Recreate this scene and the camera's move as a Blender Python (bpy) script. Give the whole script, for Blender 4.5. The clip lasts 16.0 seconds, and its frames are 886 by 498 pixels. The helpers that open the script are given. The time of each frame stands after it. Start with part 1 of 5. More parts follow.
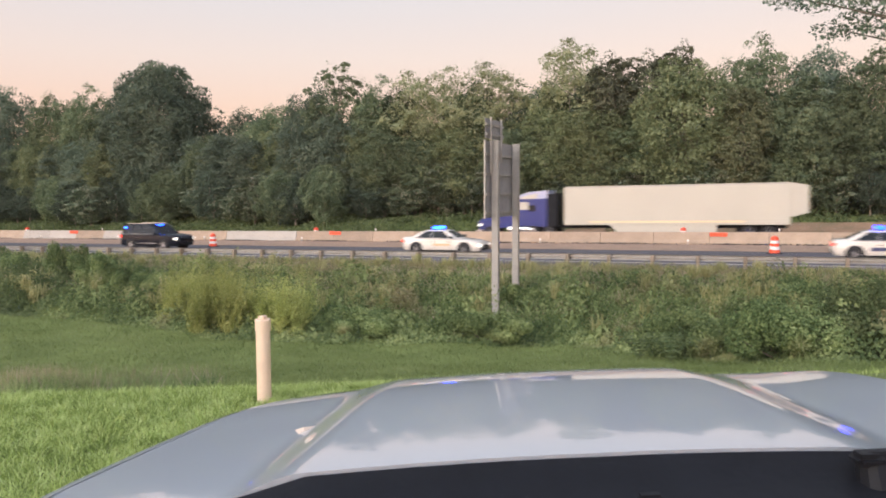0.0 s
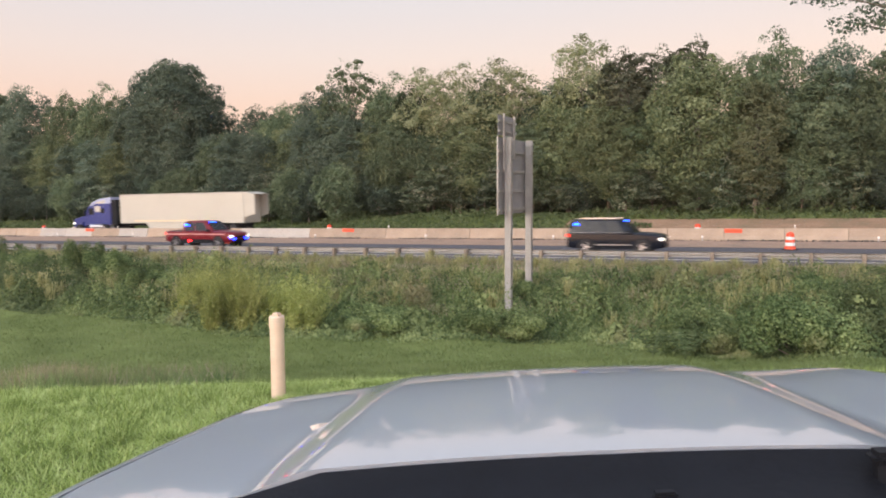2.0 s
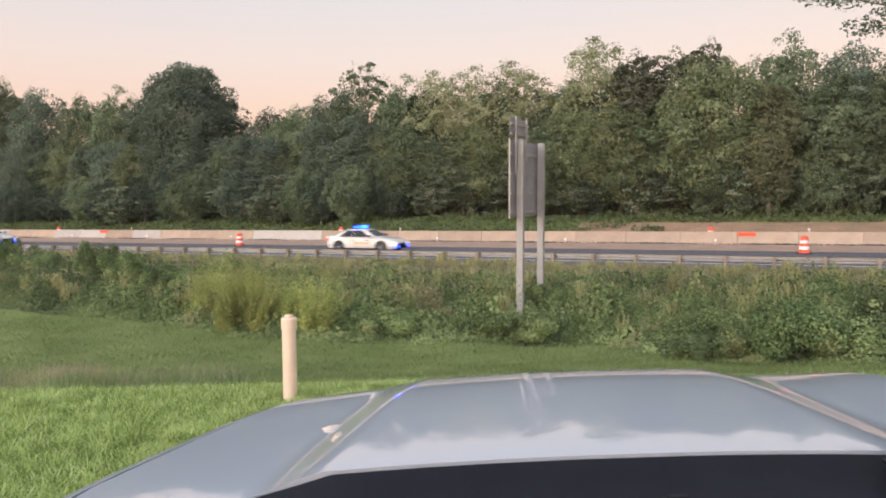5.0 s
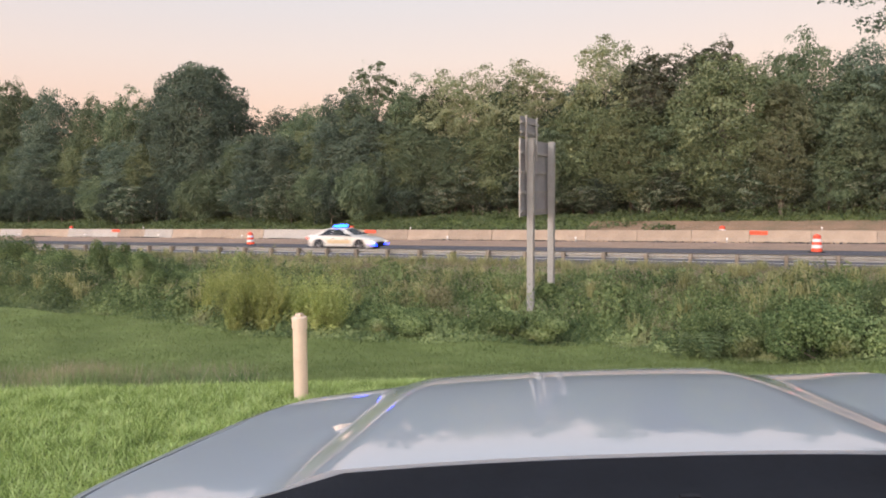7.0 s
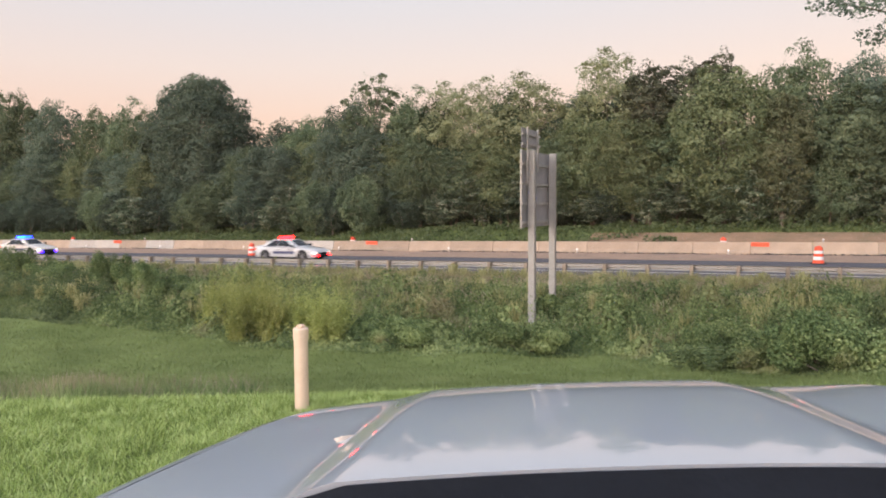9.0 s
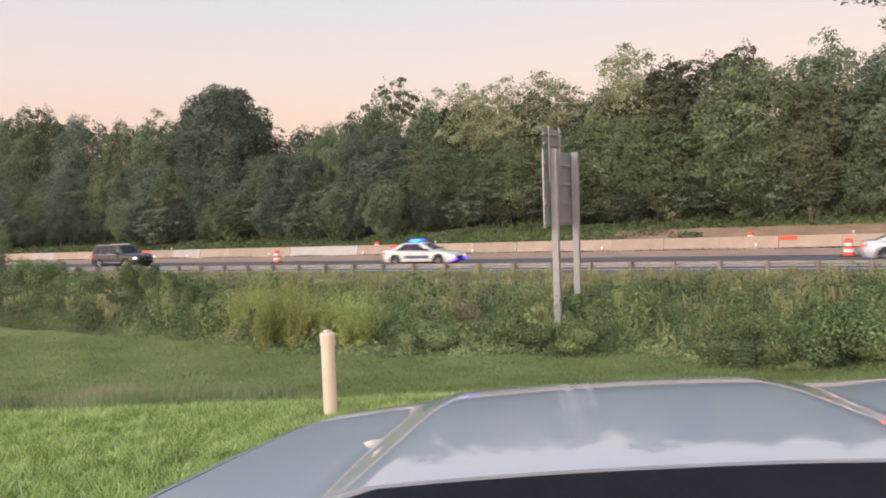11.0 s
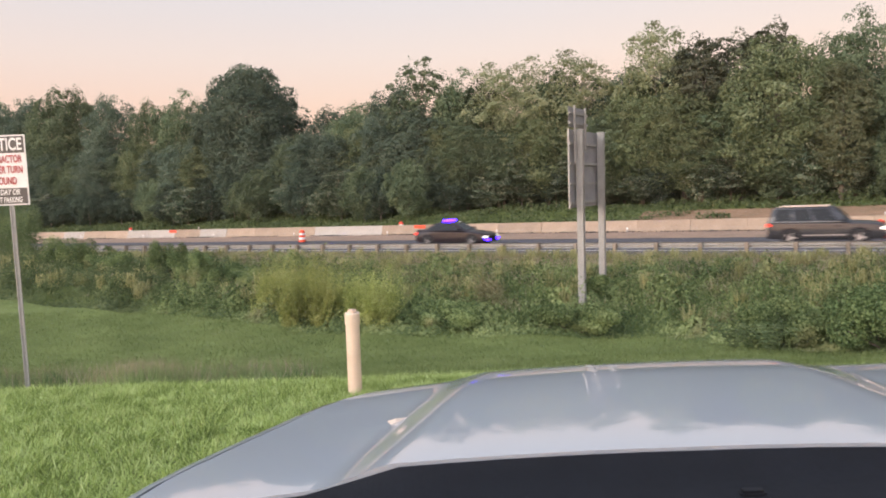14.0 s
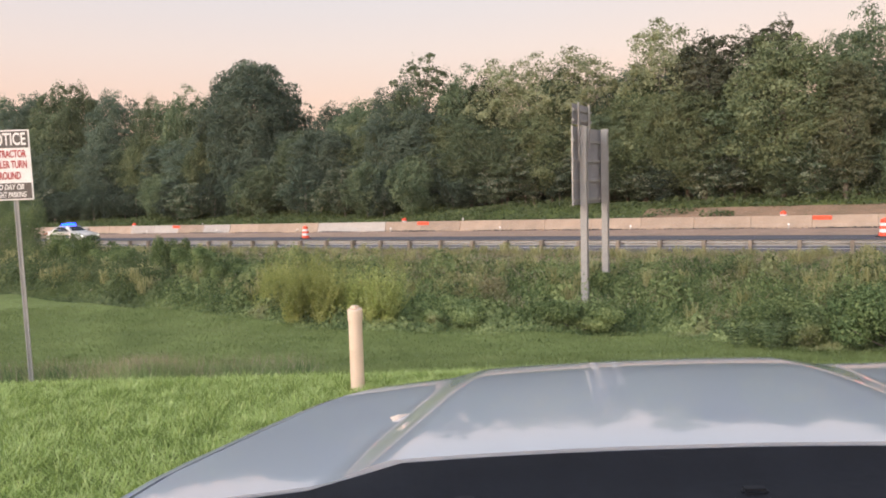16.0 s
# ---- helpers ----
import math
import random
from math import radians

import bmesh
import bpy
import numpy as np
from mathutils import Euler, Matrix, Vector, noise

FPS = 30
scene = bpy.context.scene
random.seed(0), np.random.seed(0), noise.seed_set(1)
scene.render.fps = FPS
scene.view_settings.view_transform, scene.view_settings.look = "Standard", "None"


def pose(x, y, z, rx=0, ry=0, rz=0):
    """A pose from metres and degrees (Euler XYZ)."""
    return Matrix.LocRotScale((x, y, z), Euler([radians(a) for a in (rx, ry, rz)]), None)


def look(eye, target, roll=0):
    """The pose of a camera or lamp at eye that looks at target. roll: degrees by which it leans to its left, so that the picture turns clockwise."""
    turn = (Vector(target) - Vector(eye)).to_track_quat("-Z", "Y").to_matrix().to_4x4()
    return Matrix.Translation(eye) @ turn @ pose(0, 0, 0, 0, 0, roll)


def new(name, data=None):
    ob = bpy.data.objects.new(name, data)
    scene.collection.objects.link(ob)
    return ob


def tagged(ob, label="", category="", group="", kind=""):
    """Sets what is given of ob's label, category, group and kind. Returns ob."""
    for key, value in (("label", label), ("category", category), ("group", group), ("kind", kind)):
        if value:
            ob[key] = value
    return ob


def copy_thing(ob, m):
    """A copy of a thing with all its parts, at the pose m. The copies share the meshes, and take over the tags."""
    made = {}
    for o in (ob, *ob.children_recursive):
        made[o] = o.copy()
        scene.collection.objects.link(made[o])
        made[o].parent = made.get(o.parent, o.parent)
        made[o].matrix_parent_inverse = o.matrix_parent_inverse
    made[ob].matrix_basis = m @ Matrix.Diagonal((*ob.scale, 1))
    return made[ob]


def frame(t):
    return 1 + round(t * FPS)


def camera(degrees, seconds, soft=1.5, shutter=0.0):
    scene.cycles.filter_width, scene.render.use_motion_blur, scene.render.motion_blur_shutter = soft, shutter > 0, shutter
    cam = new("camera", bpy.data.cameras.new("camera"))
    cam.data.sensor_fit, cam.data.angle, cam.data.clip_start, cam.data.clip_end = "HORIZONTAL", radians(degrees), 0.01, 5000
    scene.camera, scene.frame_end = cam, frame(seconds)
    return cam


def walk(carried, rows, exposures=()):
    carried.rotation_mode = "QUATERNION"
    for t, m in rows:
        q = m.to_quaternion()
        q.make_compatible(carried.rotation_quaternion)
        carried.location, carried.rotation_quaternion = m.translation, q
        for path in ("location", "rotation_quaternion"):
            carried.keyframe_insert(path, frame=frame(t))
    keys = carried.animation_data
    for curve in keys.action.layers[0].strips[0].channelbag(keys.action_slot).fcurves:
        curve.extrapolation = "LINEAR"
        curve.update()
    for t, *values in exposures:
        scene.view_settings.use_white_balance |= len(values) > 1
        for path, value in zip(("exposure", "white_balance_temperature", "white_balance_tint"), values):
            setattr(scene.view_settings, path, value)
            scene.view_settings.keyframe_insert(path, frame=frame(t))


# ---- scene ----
# The road runs along X (to +X on the near side), Y points across it to the woods. Highway level is z = GRADE * x.
GRADE = 0.0136
EYE = (0.0, 0.0, 3.295)
HEADING = 23.5

cam = camera(60.54, 16.0, soft=1.85, shutter=0.5)
# seconds, turn to the left of Y, tilt, roll: a phone held behind a windscreen
LOOK = [
    (0, 23.500, -4.067, -0.194),
    (0.5, 24.004, -4.131, -0.194),
    (1, 24.286, -4.222, -0.265),
    (1.5, 24.362, -4.290, -0.263),
    (2, 24.480, -4.294, -0.382),
    (2.5, 24.609, -4.295, -0.398),
    (3, 24.681, -4.248, -0.035),
    (3.5, 24.798, -4.180, 0.029),
    (4, 24.948, -4.143, -0.092),
    (6.5, 26.001, -4.138, -0.327),
    (7, 26.126, -4.176, -0.354),
    (7.5, 26.155, -4.128, -0.372),
    (8, 26.144, -3.871, -0.536),
    (8.5, 26.071, -3.475, -0.489),
    (9, 26.217, -3.318, -0.305),
    (11.5, 28.423, -3.264, -2.210),
    (12, 28.766, -3.736, -2.129),
    (12.5, 29.023, -3.980, -2.091),
    (13, 29.369, -4.200, -2.026),
    (13.5, 29.612, -4.340, -1.942),
    (14, 29.889, -4.545, -1.811),
    (14.5, 30.189, -4.835, -1.655),
    (15, 30.290, -4.956, -1.637),
    (15.5, 30.196, -4.906, -1.599),
    (16, 30.130, -4.792, -1.574),
]


def slide(t):
    """The holder's slow drift to the left."""
    k = min(1.0, t / 11.0) * 0.006
    return -k * math.cos(radians(HEADING)), -k * math.sin(radians(HEADING))


walk(cam, [(t, pose(EYE[0] + slide(t)[0], EYE[1] + slide(t)[1], EYE[2], 90 + p, 0, h) @ pose(0, 0, 0, 0, 0, r)) for t, h, p, r in LOOK])

# ---- world and light: clear dusk sky, sun just down behind the camera ----
world = bpy.data.worlds.new("dusk")
scene.world = world
world.use_nodes = True
wn, wl = world.node_tree.nodes, world.node_tree.links
wn.clear()
w_out = wn.new("ShaderNodeOutputWorld")
w_add = wn.new("ShaderNodeAddShader")
w_sky = wn.new("ShaderNodeTexSky")
w_sky.sky_type, w_sky.sun_disc, w_sky.sun_elevation, w_sky.sun_rotation = "NISHITA", False, radians(4), radians(200)
w_b1 = wn.new("ShaderNodeBackground")
w_b1.inputs["Strength"].default_value = 0.05
w_b2 = wn.new("ShaderNodeBackground")
w_b2.inputs["Strength"].default_value = 1.0
w_geo = wn.new("ShaderNodeTexCoord")
w_sep = wn.new("ShaderNodeSeparateXYZ")
w_ramp = wn.new("ShaderNodeValToRGB")
ramp = w_ramp.color_ramp
ramp.elements[0].position, ramp.elements[0].color = 0.0, (0.78, 0.47, 0.34, 1)
ramp.elements[1].position, ramp.elements[1].color = 1.0, (0.44, 0.53, 0.71, 1)
for at, c in ((0.09, (0.94, 0.60, 0.49, 1)), (0.17, (0.89, 0.70, 0.645, 1)), (0.27, (0.76, 0.72, 0.755, 1)), (0.5, (0.55, 0.61, 0.74, 1))):
    ramp.elements.new(at).color = c
wl.new(w_geo.outputs["Generated"], w_sep.inputs[0])
wl.new(w_sep.outputs["Z"], w_ramp.inputs["Fac"])
# the western half of the sky, behind the camera, still glows after sunset
w_west = wn.new("ShaderNodeMapRange")
w_west.interpolation_type = "SMOOTHSTEP"
for key, val in (("From Min", -0.05), ("From Max", -0.75), ("To Min", 0.76), ("To Max", 2.9)):
    w_west.inputs[key].default_value = val
wl.new(w_sep.outputs["Y"], w_west.inputs["Value"])
wl.new(w_west.outputs["Result"], w_b2.inputs["Strength"])
# the dusk glow is pinker towards +X
w_east = wn.new("ShaderNodeMapRange")
w_east.interpolation_type = "SMOOTHSTEP"
for key, val in (("From Min", -0.65), ("From Max", 0.15)):
    w_east.inputs[key].default_value = val
w_tint = wn.new("ShaderNodeMix")
w_tint.data_type, w_tint.blend_type = "RGBA", "MULTIPLY"
w_tint.inputs["B"].default_value = (1.03, 0.962, 0.93, 1)
wl.new(w_sep.outputs["X"], w_east.inputs["Value"])
wl.new(w_east.outputs["Result"], w_tint.inputs["Factor"])
wl.new(w_ramp.outputs["Color"], w_tint.inputs["A"])
wl.new(w_tint.outputs["Result"], w_b2.inputs["Color"])
wl.new(w_sky.outputs["Color"], w_b1.inputs["Color"])
wl.new(w_b1.outputs[0], w_add.inputs[0])
wl.new(w_b2.outputs[0], w_add.inputs[1])
wl.new(w_add.outputs[0], w_out.inputs["Surface"])
sun = new("sun", bpy.data.lights.new("sun", "SUN"))
sun.data.energy, sun.data.angle, sun.data.color = 1.3, radians(25), (1.0, 0.86, 0.72)
sun.matrix_basis = look((-30, -60, 34), (0, 0, 0))
scene.view_settings.exposure = 0.32

# ---- materials ----
def ramp_node(nt, fac, stops):
    n = nt.nodes.new("ShaderNodeValToRGB")
    e = n.color_ramp.elements
    e[0].position, e[0].color = stops[0][0], (*stops[0][1], 1)
    e[1].position, e[1].color = stops[-1][0], (*stops[-1][1], 1)
    for at, c in stops[1:-1]:
        e.new(at).color = (*c, 1)
    nt.links.new(fac, n.inputs["Fac"])
    return n.outputs["Color"]


def shade(c, k):
    return tuple(min(1.0, max(0.0, v * k)) for v in c)


def surface(name, color, rough=0.6, metal=0.0, vary=0.15, scale=4.0, bump=0.1, bump_scale=60.0, coat=0.0, second=None, toss=0.0, spec=0.5):
    """A surface with colour drift at two scales, fine relief and, by toss, its own tone for each object."""
    m = bpy.data.materials.new(name)
    m.use_nodes = True
    nt = m.node_tree
    b = nt.nodes["Principled BSDF"]
    tc = nt.nodes.new("ShaderNodeTexCoord")
    n1, n2, n3 = (nt.nodes.new("ShaderNodeTexNoise") for _ in range(3))
    for n, s, d in ((n1, scale, 4), (n2, scale * 9, 3), (n3, bump_scale, 3)):
        n.inputs["Scale"].default_value, n.inputs["Detail"].default_value = s, d
        nt.links.new(tc.outputs["Object"], n.inputs["Vector"])
    add = nt.nodes.new("ShaderNodeMath")
    add.operation = "MULTIPLY_ADD"
    add.inputs[1].default_value = 0.4
    nt.links.new(n2.outputs["Fac"], add.inputs[0])
    low = nt.nodes.new("ShaderNodeMath")
    low.operation = "MULTIPLY"
    low.inputs[1].default_value = 0.6
    nt.links.new(n1.outputs["Fac"], low.inputs[0])
    nt.links.new(low.outputs[0], add.inputs[2])
    other = second or shade(color, 1 - vary)
    c = ramp_node(nt, add.outputs[0], [(0.34, other), (0.5, color), (0.66, shade(color, 1 + vary))])
    if toss:
        oi = nt.nodes.new("ShaderNodeObjectInfo")
        hsv = nt.nodes.new("ShaderNodeHueSaturation")
        mr = nt.nodes.new("ShaderNodeMapRange")
        mr.inputs["To Min"].default_value, mr.inputs["To Max"].default_value = 1 - toss, 1 + toss
        nt.links.new(oi.outputs["Random"], mr.inputs["Value"])
        nt.links.new(mr.outputs["Result"], hsv.inputs["Value"])
        nt.links.new(c, hsv.inputs["Color"])
        c = hsv.outputs["Color"]
    nt.links.new(c, b.inputs["Base Color"])
    b.inputs["Roughness"].default_value, b.inputs["Metallic"].default_value = rough, metal
    b.inputs["Coat Weight"].default_value, b.inputs["Coat Roughness"].default_value = coat, 0.04
    b.inputs["Specular IOR Level"].default_value = spec
    b.inputs["Coat IOR"].default_value = 1.8 if coat >= 1.0 else 1.5
    if bump:
        bp = nt.nodes.new("ShaderNodeBump")
        bp.inputs["Strength"].default_value, bp.inputs["Distance"].default_value = bump, 0.02
        nt.links.new(n3.outputs["Fac"], bp.inputs["Height"])
        nt.links.new(bp.outputs["Normal"], b.inputs["Normal"])
    return m


def leafy(name, dark, mid, light, drift=0.3, through_light=0.5, toss=0.12, patch=None, speckle=0.32):
    """Leaves: a tone for each leaf, a slow drift through the crown, some light through the blade."""
    m = bpy.data.materials.new(name)
    m.use_nodes = True
    nt = m.node_tree
    nt.nodes.clear()
    out = nt.nodes.new("ShaderNodeOutputMaterial")
    geo = nt.nodes.new("ShaderNodeNewGeometry")
    tc = nt.nodes.new("ShaderNodeTexCoord")
    n = nt.nodes.new("ShaderNodeTexNoise")
    n.inputs["Scale"].default_value, n.inputs["Detail"].default_value = drift, 3
    nt.links.new(tc.outputs["Object"], n.inputs["Vector"])
    mix = nt.nodes.new("ShaderNodeMath")
    mix.operation = "MULTIPLY_ADD"
    mix.inputs[1].default_value = speckle
    nt.links.new(geo.outputs["Random Per Island"], mix.inputs[0])
    half = nt.nodes.new("ShaderNodeMath")
    half.operation = "MULTIPLY_ADD"
    half.inputs[1].default_value, half.inputs[2].default_value = 1.3, -0.14 - speckle / 2
    nt.links.new(n.outputs["Fac"], half.inputs[0])
    nt.links.new(half.outputs[0], mix.inputs[2])
    c = ramp_node(nt, mix.outputs[0], [(0.15, dark), (0.5, mid), (0.9, light)])
    if patch:
        n2 = nt.nodes.new("ShaderNodeTexNoise")
        n2.inputs["Scale"].default_value, n2.inputs["Detail"].default_value = patch[1], 4
        nt.links.new(tc.outputs["Object"], n2.inputs["Vector"])
        f = ramp_node(nt, n2.outputs["Fac"], [(patch[2], (0, 0, 0)), (patch[2] + 0.1, (1, 1, 1))])
        mx = nt.nodes.new("ShaderNodeMix")
        mx.data_type = "RGBA"
        nt.links.new(f, mx.inputs["Factor"])
        nt.links.new(c, mx.inputs["A"])
        mx.inputs["B"].default_value = (*patch[0], 1)
        c = mx.outputs["Result"]
    oi = nt.nodes.new("ShaderNodeObjectInfo")
    hsv = nt.nodes.new("ShaderNodeHueSaturation")
    for key, lo, hi in (("Value", 1 - toss, 1 + toss), ("Hue", 0.5 - toss * 0.04, 0.5 + toss * 0.04)):
        mr = nt.nodes.new("ShaderNodeMapRange")
        mr.inputs["To Min"].default_value, mr.inputs["To Max"].default_value = lo, hi
        nt.links.new(oi.outputs["Random"], mr.inputs["Value"])
        nt.links.new(mr.outputs["Result"], hsv.inputs[key])
    nt.links.new(c, hsv.inputs["Color"])
    d = nt.nodes.new("ShaderNodeBsdfDiffuse")
    t = nt.nodes.new("ShaderNodeBsdfTranslucent")
    s = nt.nodes.new("ShaderNodeMixShader")
    s.inputs["Fac"].default_value = through_light
    for k in (d, t):
        nt.links.new(hsv.outputs["Color"], k.inputs["Color"])
    nt.links.new(d.outputs[0], s.inputs[1])
    nt.links.new(t.outputs[0], s.inputs[2])
    nt.links.new(s.outputs[0], out.inputs["Surface"])
    return m


def glowing(name, color, strength):
    m = bpy.data.materials.new(name)
    m.use_nodes = True
    b = m.node_tree.nodes["Principled BSDF"]
    b.inputs["Base Color"].default_value = (*color, 1)
    b.inputs["Emission Color"].default_value = (*color, 1)
    b.inputs["Emission Strength"].default_value = strength
    b.inputs["Roughness"].default_value = 0.2
    return m


def veiled_glass(name, film):
    """Clear sheet glass with a little diffuse colour mixed in as veiling haze, lifting the darks."""
    m = bpy.data.materials.new(name)
    m.use_nodes = True
    nt = m.node_tree
    nt.nodes.clear()
    out = nt.nodes.new("ShaderNodeOutputMaterial")
    clear, veil, mix = nt.nodes.new("ShaderNodeBsdfTransparent"), nt.nodes.new("ShaderNodeBsdfDiffuse"), nt.nodes.new("ShaderNodeMixShader")
    veil.inputs["Color"].default_value = (0.64, 0.70, 0.80, 1)
    mix.inputs["Fac"].default_value = film
    nt.links.new(clear.outputs[0], mix.inputs[1])
    nt.links.new(veil.outputs[0], mix.inputs[2])
    nt.links.new(mix.outputs[0], out.inputs["Surface"])
    return m


WINDSCREEN = veiled_glass("veiled windscreen glass", 0.027)
LAWN_SOIL = surface("lawn ground", (0.165, 0.205, 0.068), 0.9, vary=0.25, scale=0.7, bump=0.7, bump_scale=30, second=(0.125, 0.16, 0.052), spec=0.1)
ASPHALT = surface("asphalt", (0.088, 0.083, 0.092), 0.85, vary=0.12, scale=0.5, bump=0.3, bump_scale=80)
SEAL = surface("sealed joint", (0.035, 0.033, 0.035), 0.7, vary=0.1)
DIRT = surface("tan dirt shoulder", (0.34, 0.225, 0.155), 0.95, vary=0.18, scale=0.6, bump=0.5, bump_scale=20, second=(0.24, 0.175, 0.13))
BROWN_EARTH = surface("bare brown earth", (0.29, 0.185, 0.115), 0.95, vary=0.25, scale=0.5, bump=0.5, bump_scale=15, second=(0.19, 0.15, 0.085))
CONCRETE = surface("barrier concrete", (0.345, 0.265, 0.195), 0.85, vary=0.14, scale=0.9, bump=0.2, toss=0.13)
CONCRETE_NEW = surface("new barrier concrete", (0.41, 0.375, 0.33), 0.85, vary=0.08, scale=0.9, bump=0.2, toss=0.1)
GALV = surface("galvanised steel", (0.39, 0.375, 0.35), 0.55, metal=0.5, vary=0.12, scale=3, bump=0.1, toss=0.05)
GALV_DULL = surface("weathered galvanised steel", (0.33, 0.32, 0.30), 0.65, metal=0.25, vary=0.12, scale=3, bump=0.1)
ALU_BACK = surface("aluminium sign back", (0.30, 0.30, 0.31), 0.5, metal=0.4, vary=0.12, scale=1.5, bump=0.05)
WOOD_POST = surface("weathered wood post", (0.28, 0.23, 0.18), 0.9, vary=0.2, scale=6, bump=0.4, toss=0.15)
PVC = surface("cream plastic pipe", (0.74, 0.57, 0.44), 0.45, vary=0.06, scale=5, bump=0.05, second=(0.66, 0.51, 0.39))
ORANGE = surface("orange plastic", (0.80, 0.095, 0.04), 0.45, vary=0.1, scale=5, toss=0.06)
WHITE_BAND = surface("white reflective band", (0.78, 0.74, 0.70), 0.4, vary=0.06, scale=5)
RUBBER = surface("black rubber", (0.025, 0.025, 0.026), 0.8, vary=0.2, scale=8)
BARK = surface("grey-brown bark", (0.17, 0.14, 0.11), 0.95, vary=0.3, scale=5, bump=0.6, bump_scale=25, toss=0.2)
BARK_PALE = surface("pale bark", (0.33, 0.29, 0.24), 0.95, vary=0.25, scale=5, bump=0.6, bump_scale=25, toss=0.2)
LEAF_MID = leafy("broad leaves", (0.076, 0.102, 0.063), (0.165, 0.206, 0.122), (0.29, 0.335, 0.195), 0.35, through_light=0.4, toss=0.34, speckle=0.34)
LEAF_DARK = leafy("dark leaves", (0.082, 0.115, 0.089), (0.157, 0.200, 0.145), (0.26, 0.31, 0.215), 0.35, through_light=0.4, toss=0.25, speckle=0.34)
LEAF_LIGHT = leafy("light leaves", (0.108, 0.137, 0.072), (0.212, 0.25, 0.132), (0.37, 0.405, 0.225), 0.35, through_light=0.4, toss=0.2, speckle=0.36)
# leaf colour darkened to stand in for the gloom under the wood edge
LEAF_GLOOM = leafy("leaves darkened for understory gloom", (0.050, 0.072, 0.055), (0.095, 0.125, 0.090), (0.165, 0.20, 0.14), 0.4, through_light=0.35, toss=0.25, speckle=0.34)
LEAF_PALE = leafy("pale thin leaves", (0.20, 0.225, 0.125), (0.34, 0.36, 0.205), (0.50, 0.51, 0.31), 0.35, through_light=0.5, toss=0.12, speckle=0.34)
LEAF_TIER = leafy("tiered leaves", (0.068, 0.096, 0.062), (0.140, 0.178, 0.112), (0.40, 0.40, 0.29), 0.5, through_light=0.3, toss=0.3, speckle=0.5)
LEAF_RUSSET = leafy("brownish leaves", (0.105, 0.115, 0.068), (0.185, 0.198, 0.112), (0.29, 0.295, 0.175), 0.4, through_light=0.4, toss=0.1)
PINE = leafy("pine needles", (0.080, 0.090, 0.062), (0.145, 0.156, 0.104), (0.23, 0.236, 0.155), 0.3, through_light=0.3, toss=0.2)
VINE = leafy("bank vines and weeds", (0.072, 0.110, 0.050), (0.190, 0.255, 0.108), (0.43, 0.50, 0.225), 0.9, through_light=0.4, toss=0.1, patch=((0.36, 0.33, 0.18), 0.4, 0.58), speckle=0.45)
REED = leafy("pale arching grass", (0.19, 0.195, 0.090), (0.35, 0.335, 0.165), (0.55, 0.50, 0.29), 0.9, toss=0.2)
SHRUB = leafy("shrub leaves", (0.070, 0.10, 0.048), (0.155, 0.20, 0.095), (0.29, 0.34, 0.165), 0.8, toss=0.14)
GOLDEN = leafy("yellow-green stalks", (0.22, 0.26, 0.088), (0.42, 0.46, 0.165), (0.66, 0.66, 0.29), 0.8, toss=0.15)
DRY = leafy("dry grass", (0.201, 0.171, 0.104), (0.371, 0.300, 0.208), (0.618, 0.514, 0.416), 0.8, toss=0.2)
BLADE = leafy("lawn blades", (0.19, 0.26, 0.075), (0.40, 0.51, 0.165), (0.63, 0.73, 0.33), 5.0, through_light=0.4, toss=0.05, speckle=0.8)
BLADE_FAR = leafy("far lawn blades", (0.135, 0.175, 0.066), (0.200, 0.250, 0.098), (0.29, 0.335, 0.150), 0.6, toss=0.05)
SILVER = surface("silver car paint", (0.52, 0.58, 0.65), 0.42, metal=0.4, vary=0.03, scale=3, bump=0.0, coat=1.0)
BLACK_TRIM = surface("black plastic trim", (0.008, 0.010, 0.014), 0.5, vary=0.2, scale=10, bump=0.1, spec=0.15)
CHIP = surface("pale leaf fragment", (0.75, 0.60, 0.48), 0.7, vary=0.15, scale=40)
GLASS_DARK = surface("tinted car glass", (0.012, 0.015, 0.019), 0.25, vary=0.1, bump=0, spec=0.2)
CHROME = surface("bright steel", (0.55, 0.55, 0.56), 0.3, metal=0.9, vary=0.05)
ALLOY = surface("dull alloy rim", (0.20, 0.20, 0.205), 0.45, metal=0.6, vary=0.1)
LAMP_CLEAR = glowing("headlight lens", (1.0, 0.95, 0.85), 1.6)
LAMP_RED = glowing("tail lamp lens", (0.9, 0.05, 0.03), 1.2)
GLOW_BLUE = glowing("blue emergency light", (0.002, 0.014, 1.0), 34)
GLOW_RED = glowing("red emergency light", (1.0, 0.004, 0.006), 34)
GLOW_CYAN = glowing("pale blue emergency light", (0.006, 0.045, 1.0), 24)
GLOW_VIOLET = glowing("violet emergency light", (0.025, 0.005, 1.0), 30)
